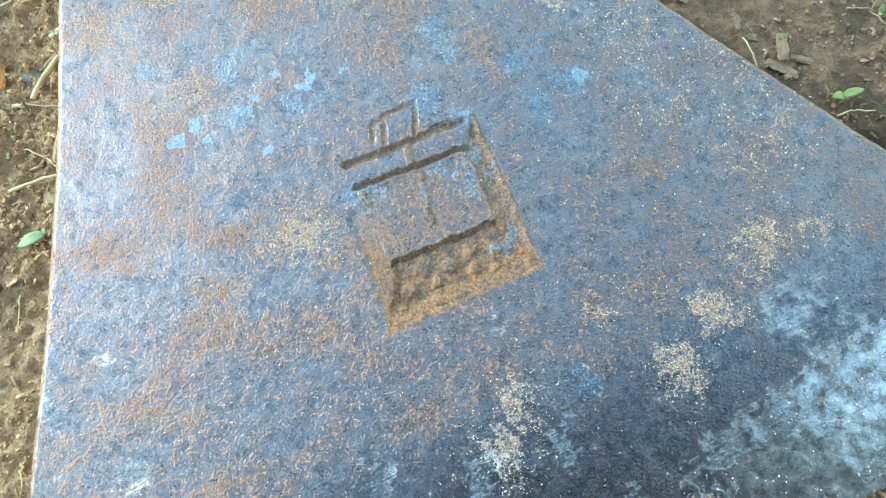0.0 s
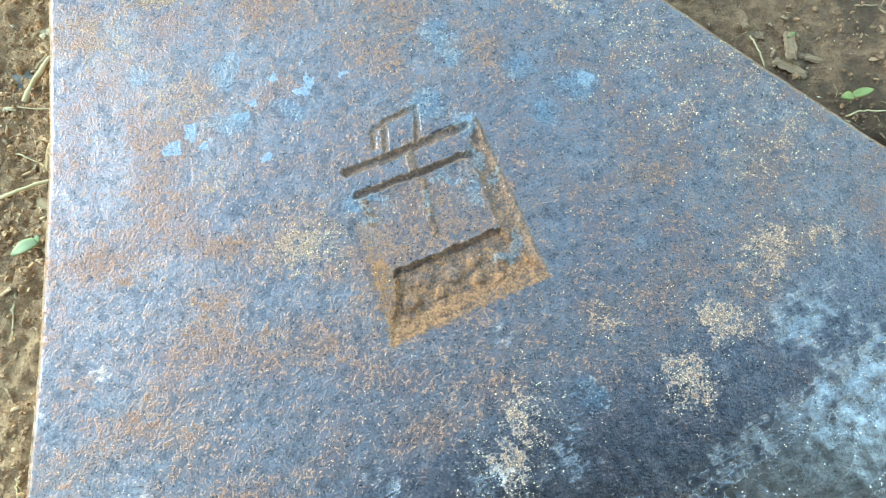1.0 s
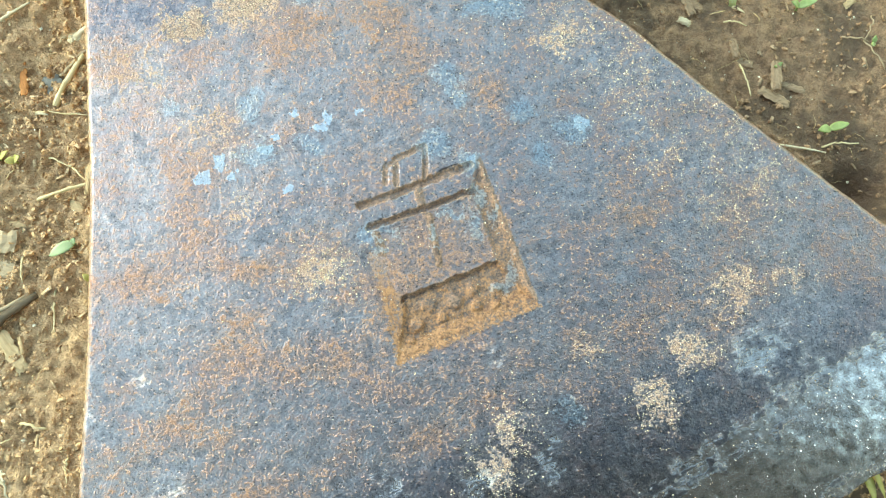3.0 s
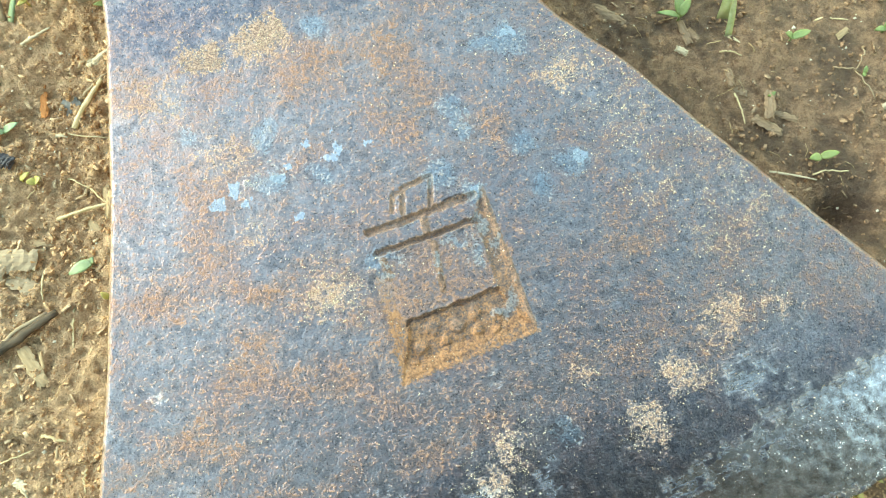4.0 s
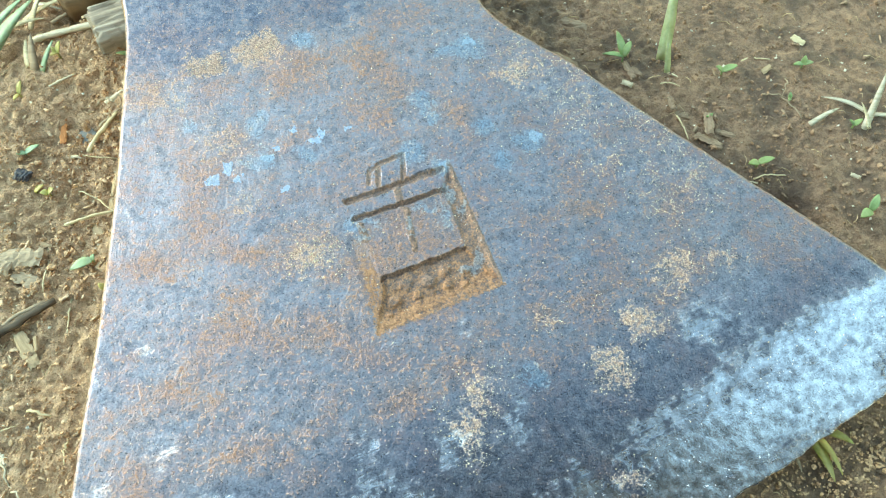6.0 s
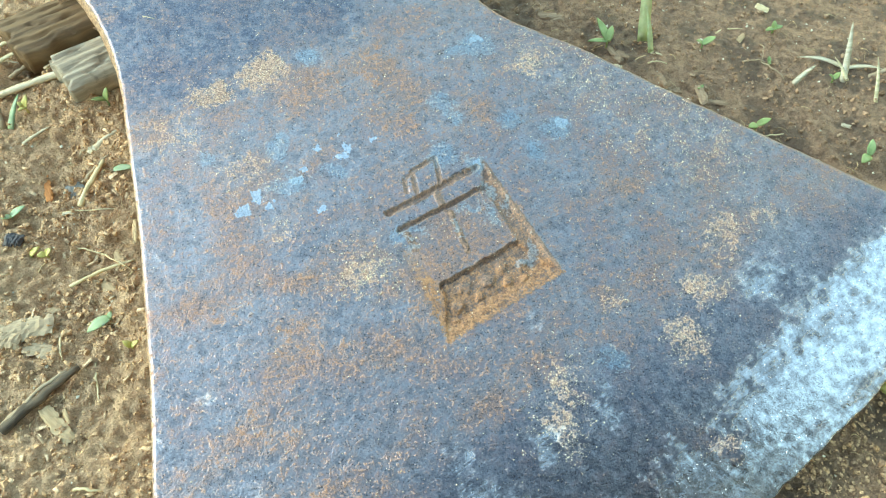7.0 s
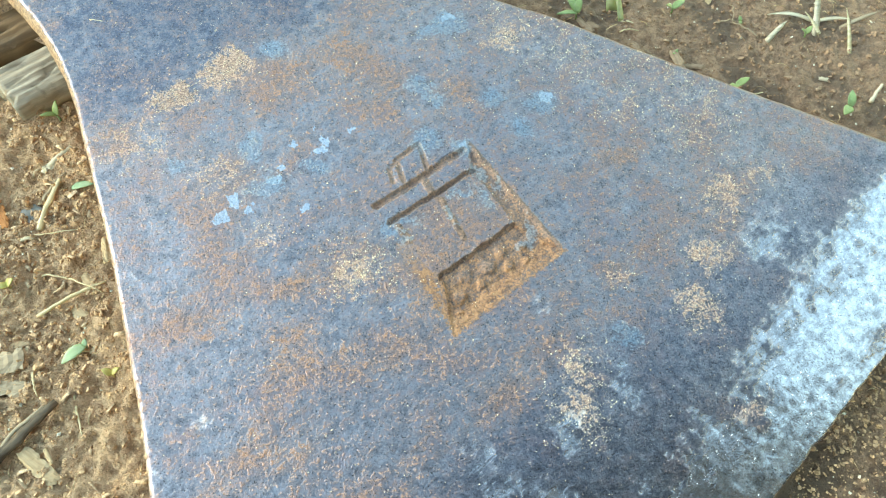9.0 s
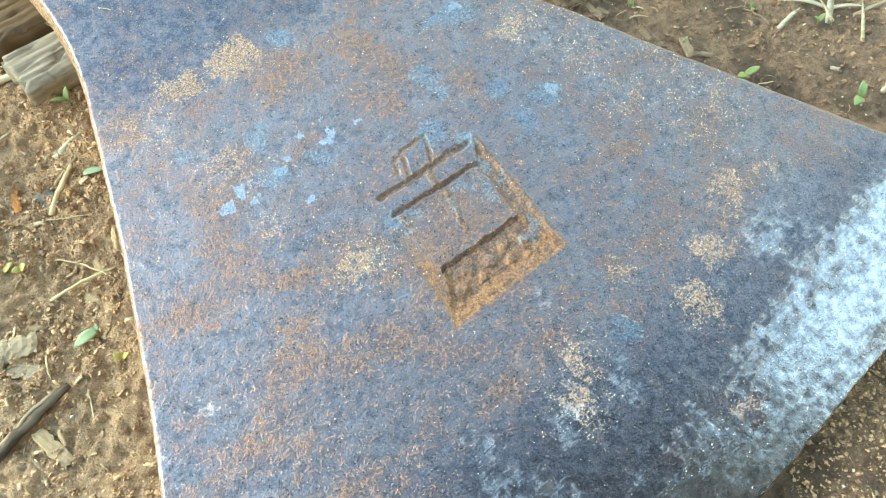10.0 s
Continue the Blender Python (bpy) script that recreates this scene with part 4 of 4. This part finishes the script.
stick("straw", (-63.6, 15.0), (-63.2, 13.0), 0.35, CHIP, "short dry stalk on soil", "straw", 18, 0.1, 0.3)
stick("straw", (-72.8, 11.4), (-67.5, 14.2), 0.16, STRAW, "thin dry stem on soil", "straw", 19, 0.2, 0.5)
stick("root", (-69.6, 9.2), (-66.3, 4.2), 0.28, HUSK, "thin pale root on soil", "root", 20, 0.6, 1.0)
stick("root", (-66.3, 4.2), (-62.6, 1.4), 0.22, HUSK, "thin pale root on soil", "root", 21, 0.6, 0.6)
stick("root", (-57.6, 11.6), (-57.0, 7.6), 0.2, STRAW, "thin pale root on soil", "root", 22, 0.4, 0.4)
stick("straw", (-94.4, 107.0), (-76.8, 111.6), 1.0, HUSK, "thick white straw lying on soil", "straw", 23, 0.08, 0.3, 0.7, 0.9, 0.3)
stick("straw", (-97.0, 120.8), (-88.0, 124.0), 0.55, STRAW, "dry straw by the broken haft", "straw", 24, 0.4, 1.6)
stick("straw", (-89.4, 124.2), (-80.6, 117.6), 0.6, STRAW, "dry straw by the broken haft", "straw", 25, 0.4, 2.0)
stick("straw", (-92.0, 113.6), (-84.6, 119.6), 0.6, BARK, "grey dry stalk by the broken haft", "straw", 26, 0.3, 1.4)
stick("straw", (-71.6, 88.4), (-66.0, 93.0), 0.7, HUSK, "pale dry stalk beside the axe head", "straw", 27, 0.2, 0.5)
stick("straw", (65.4, 74.1), (74.6, 72.9), 0.3, HUSK, "thin white straw on damp soil", "straw", 28, 0.05, 0.3)
stick("straw", (58.8, 90.2), (61.0, 84.0), 0.22, STRAW, "thin dry stem on damp soil", "straw", 29, 0.2, 0.5)
stick("root", (79.6, 97.4), (85.2, 96.8), 0.2, BARK, "dry tangled root on damp soil", "root", 30, 0.4, 0.8)
stick("root", (84.6, 97.2), (87.6, 90.6), 0.2, BARK, "dry tangled root on damp soil", "root", 31, 0.5, 0.8)
stick("root", (86.4, 102.4), (84.2, 96.8), 0.18, BARK, "dry tangled root on damp soil", "root", 32, 0.6, 1.2)
stick("straw", (102.4, 66.2), (108.0, 70.4), 0.5, HUSK, "pale dry stalk on damp soil", "straw", 33, 0.2, 0.5)
stick("straw", (74.0, 74.0), (81.0, 75.0), 0.2, STRAW, "thin dry stem on damp soil", "straw", 34, 0.3, 0.6)
stick("straw", (56.0, 99.0), (60.6, 98.6), 0.2, STRAW, "thin dry stem on damp soil", "straw", 35, 0.3, 0.5)
stick("straw", (77.0, 108.5), (84.0, 109.0), 0.24, STRAW, "thin dry stem on damp soil", "straw", 36, 0.3, 0.5)

# ---- dry and green grass ----
tuft("dry_grass", 103.0, 92.0, [(101.0, 88.0, 108.4, 103.0, 5.0, 0.5, 1.7, HUSK), (103.0, 93.2, 93.0, 96.8, 1.0, 1.0, 1.2, HUSK), (103.0, 92.6, 112.0, 90.4, 1.2, 0.8, 1.1, HUSK),
                                (89.0, 89.0, 96.4, 93.4, 1.2, 0.6, 1.3, HUSK), (108.5, 89.2, 120.0, 91.2, 1.5, 0.6, 1.2, BARK), (106.0, 81.0, 112.6, 94.0, 1.5, 0.5, 1.0, STRAW), (102.0, 88.0, 101.4, 94.6, 2.0, 0.4, 1.0, STRAW)],
     "white dry grass blades crossing on damp soil", "dry grass")
tuft("grass_tuft", 58.3, 103.4, [(58.3, 103.4, 57.2, 110.4, 8.0, 0.5, 1.5, GRASS), (57.6, 107.6, 58.2, 119.5, 16.0, 1.2, 3.0, GRASS), (58.3, 103.4, 60.6, 101.6, 0.6, 0.2, 0.7, STRAW)],
     "pale wilting grass blade standing in soil", "grass")
tuft("grass_tuft", -91.0, 97.6, [(-90.8, 97.6, -91.6, 104.2, 5.0, 0.6, 2.2, BARK), (-89.0, 97.4, -86.6, 103.6, 4.0, 0.5, 1.4, BLUE_LEAF), (-92.4, 98.4, -93.4, 104.0, 3.5, 0.5, 1.5, STRAW)],
     "grey-green grass blades standing in soil", "grass")
tuft("grass_tuft", -103.0, 95.0, [(-104.0, 94.0, -92.5, 112.5, 9.0, 1.4, 4.2, BLUE_LEAF), (-106.0, 103.0, -97.0, 117.0, 6.0, 1.0, 2.4, BLUE_LEAF)],
     "broad grey-green grass blade leaning over soil", "grass")
tuft("dry_grass", -97.0, 116.0, [(-100.0, 113.0, -88.0, 121.0, 3.0, 1.2, 1.6, STRAW), (-99.0, 120.0, -90.0, 117.0, 2.0, 1.0, 1.3, HUSK), (-96.0, 110.5, -95.0, 123.0, 4.0, 1.0, 1.5, STRAW), (-102.0, 109.0, -93.0, 113.5, 2.4, 0.8, 1.4, STRAW)],
     "tangle of dry straw on soil by the haft", "dry grass")
tuft("grass_shoot", 74.0, 17.0, [(73.6, 17.6, 75.6, 9.6, 0.8, 0.8, 2.0, PALE_LEAF), (74.6, 18.0, 77.0, 10.6, 1.2, 1.0, 1.3, PALE_LEAF), (76.6, 19.0, 80.6, 16.2, 0.8, 0.8, 1.6, PALE_LEAF), (69.6, 15.0, 70.2, 11.0, 0.8, 0.3, 0.8, BARK)],
     "yellow-green grass shoots crushed under the blade", "grass")

# ---- soil crumbs, fibres and sand: what nobody could count ----
RNG = np.random.RandomState(11)
ICO = bmesh.new()
bmesh.ops.create_icosphere(ICO, subdivisions=1, radius=1.0)
ICO_V = np.array([v.co[:] for v in ICO.verts])
ICO_F = np.array([[v.index for v in f.verts] for f in ICO.faces])
ICO.free()
OCT_V = np.array([(1, 0, 0), (-1, 0, 0), (0, 1, 0), (0, -1, 0), (0, 0, 1), (0, 0, -1)], float)
OCT_F = np.array([(0, 2, 4), (2, 1, 4), (1, 3, 4), (3, 0, 4), (2, 0, 5), (1, 2, 5), (3, 1, 5), (0, 3, 5)])


def scatter(name, places, sizes, shape_v, shape_f, material, label, category, rough=0.3, smooth=False):
    """Many small lumps as one mesh."""
    n, k = len(places), len(shape_v)
    ang = RNG.rand(n, 3) * 6.283
    ca, sa, cb, sb = np.cos(ang[:, 0]), np.sin(ang[:, 0]), np.cos(ang[:, 1]), np.sin(ang[:, 1])
    v = shape_v[None] * (1 + rough * (RNG.rand(n, k, 1) - 0.5) * 2) * (0.65 + 0.7 * RNG.rand(n, 1, 3))
    x, y, z = v[..., 0], v[..., 1], v[..., 2]
    x, y = x * ca[:, None] - y * sa[:, None], x * sa[:, None] + y * ca[:, None]
    y, z = y * cb[:, None] - z * sb[:, None], y * sb[:, None] + z * cb[:, None]
    v = np.stack([x, y, z], -1) * sizes[:, None, None] + places[:, None]
    f = shape_f[None] + (np.arange(n) * k)[:, None, None]
    return tagged(new(name, mesh_from(name, v.reshape(-1, 3), f.reshape(-1, 3).tolist(), material, smooth)), label, category, kind="stuff")


def under_head(x, y):
    """Whether a place, in metres, lies well under the head."""
    u, v = (0.875 * x + 0.484 * y) / MM, (-0.484 * x + 0.875 * y) / MM
    return (u > np.interp(v, LEFT_V, LEFT_U) + 14) & (u < np.interp(v, RIGHT_V, RIGHT_U) - 14) & (v > -8)


def soil_spots(n, x0, x1, y0, y1):
    p = RNG.rand(n, 2) * (x1 - x0, y1 - y0) + (x0, y0)
    p = p[~under_head(p[:, 0], p[:, 1])]
    return p


for name, material, box, count, label in (("soil_crumbs", CRUMB, (-0.115, -0.02, -0.04, 0.15), 26000, "loose brown crumbs of dry soil"),
                                          ("soil_crumbs", DAMP_CRUMB, (-0.01, 0.145, -0.03, 0.17), 12000, "dark crumbs of damp soil"),
                                          ("soil_crumbs", CRUMB, (0.045, 0.115, -0.045, 0.035), 9000, "coarse brown crumbs under the cutting edge")):
    p = soil_spots(count, *box)
    size = 0.00012 + 0.00030 * RNG.rand(len(p)) ** 4 + 0.00010 * RNG.rand(len(p))
    size *= 0.5 + vnoise(p[:, 0] / 0.012, p[:, 1] / 0.012, 25)
    scatter(name, np.column_stack([p, ground_height(p[:, 0], p[:, 1]) + size * 0.25]), size, ICO_V, ICO_F, material, label, "soil", 0.5)
p = soil_spots(1500, -0.115, 0.145, -0.04, 0.16)
size = 0.00014 + 0.00030 * RNG.rand(len(p)) ** 3
scatter("grit", np.column_stack([p, ground_height(p[:, 0], p[:, 1]) + size * 0.5]), size, OCT_V, OCT_F, STONE, "pale grit scattered over the soil", "grit")

bm = bmesh.new()
for x, y in soil_spots(900, -0.112, 0.14, -0.035, 0.155):
    rng = random.Random(int(x * 1e6) ^ int(y * 1e6))
    length, turn = rng.uniform(1.0, 3.2) * (1.6 if rng.random() < 0.15 else 1), rng.uniform(0, 6.28)
    dx, dy = math.cos(turn) * length * MM, math.sin(turn) * length * MM
    a = (x, y, float(ground_height(x, y)) + 0.0003)
    b = (x + dx, y + dy, float(ground_height(x + dx, y + dy)) + 0.0003)
    r = rng.choice((0.05, 0.06, 0.08, 0.12)) * MM
    tube(bm, bend(a, b, 4, 0.25 * MM, rng, 0.4 * MM), [r, r, r, r * 0.9, r * 0.6], 3)
fibres = part("dry_fibres", bm, FIBRE, None)
tagged(fibres, "short dry plant fibres strewn on the soil", "plant fibres", kind="stuff")

for material, box, count, label in ((FLAKE, (-0.112, -0.02, -0.035, 0.155), 520, "tiny flakes of wood and leaf on the soil"), (DAMP_FLAKE, (-0.02, 0.14, -0.035, 0.155), 300, "tiny brown flakes of leaf on damp soil")):
    bm = bmesh.new()
    for x, y in soil_spots(count, *box):
        rng = random.Random(int(x * 1e6) ^ int(y * 1e6))
        turn, length, width = rng.uniform(0, 6.28), rng.uniform(0.7, 2.4) * MM, rng.uniform(0.25, 0.8) * MM
        c, s = math.cos(turn), math.sin(turn)
        z = float(ground_height(x, y)) + 0.00025
        quad = []
        for h in (0, 0.22 * MM):
            quad.append([bm.verts.new((x + c * a * length - s * b * width, y + s * a * length + c * b * width, z + h + rng.uniform(-0.15, 0.3) * MM)) for a, b in ((-0.5, -0.4), (0.45, -0.5), (0.55, 0.35), (-0.4, 0.5))])
        bm.faces.new(quad[0][::-1])
        bm.faces.new(quad[1])
        for q in range(4):
            bm.faces.new((quad[0][q], quad[0][(q + 1) % 4], quad[1][(q + 1) % 4], quad[1][q]))
    flakes = part("wood_flakes", bm, material, None)
    tagged(flakes, label, "wood flakes", kind="stuff")

# sand grains clinging to the head; their pale colour also stands in for glints
clump = step(0.42, 0.66, fbm(U / 1.5, V / 1.5, 3, 95))
weight = (tan * 0.9 + 0.55 * grains + 0.03 + 0.05 * step(20, 60, U) * step(0, 20, V) + 0.05 * np.clip(rust, 0, 1)) * (0.15 + clump) * (V > -12) * (V < 124) * (rim > 0.4)
cell = np.abs(np.gradient(U, axis=1) * np.gradient(V, axis=0))
weight = weight * cell
pick = RNG.choice(weight.size, 12000, p=weight.ravel() / weight.sum(), replace=False)
spot = top.reshape(-1, 3)[pick] * MM
size = 0.00004 + 0.00010 * RNG.rand(len(pick)) ** 4
spot[:, 2] += size * 0.3
scatter("sand_grains", spot, size, OCT_V, OCT_F, SAND, "pale sand grains clinging to the rusty steel, also standing in for glints", "sand")
stick("straw", (-51.9, 95.4), (-49.7, 94.5), 0.10, HUSK, "tiny pale fibre lying on the axe head", "straw", 40, 0.02, 0.05, 0.8, 0.8, 28.2 - ground_at(-51.0, 95.0))
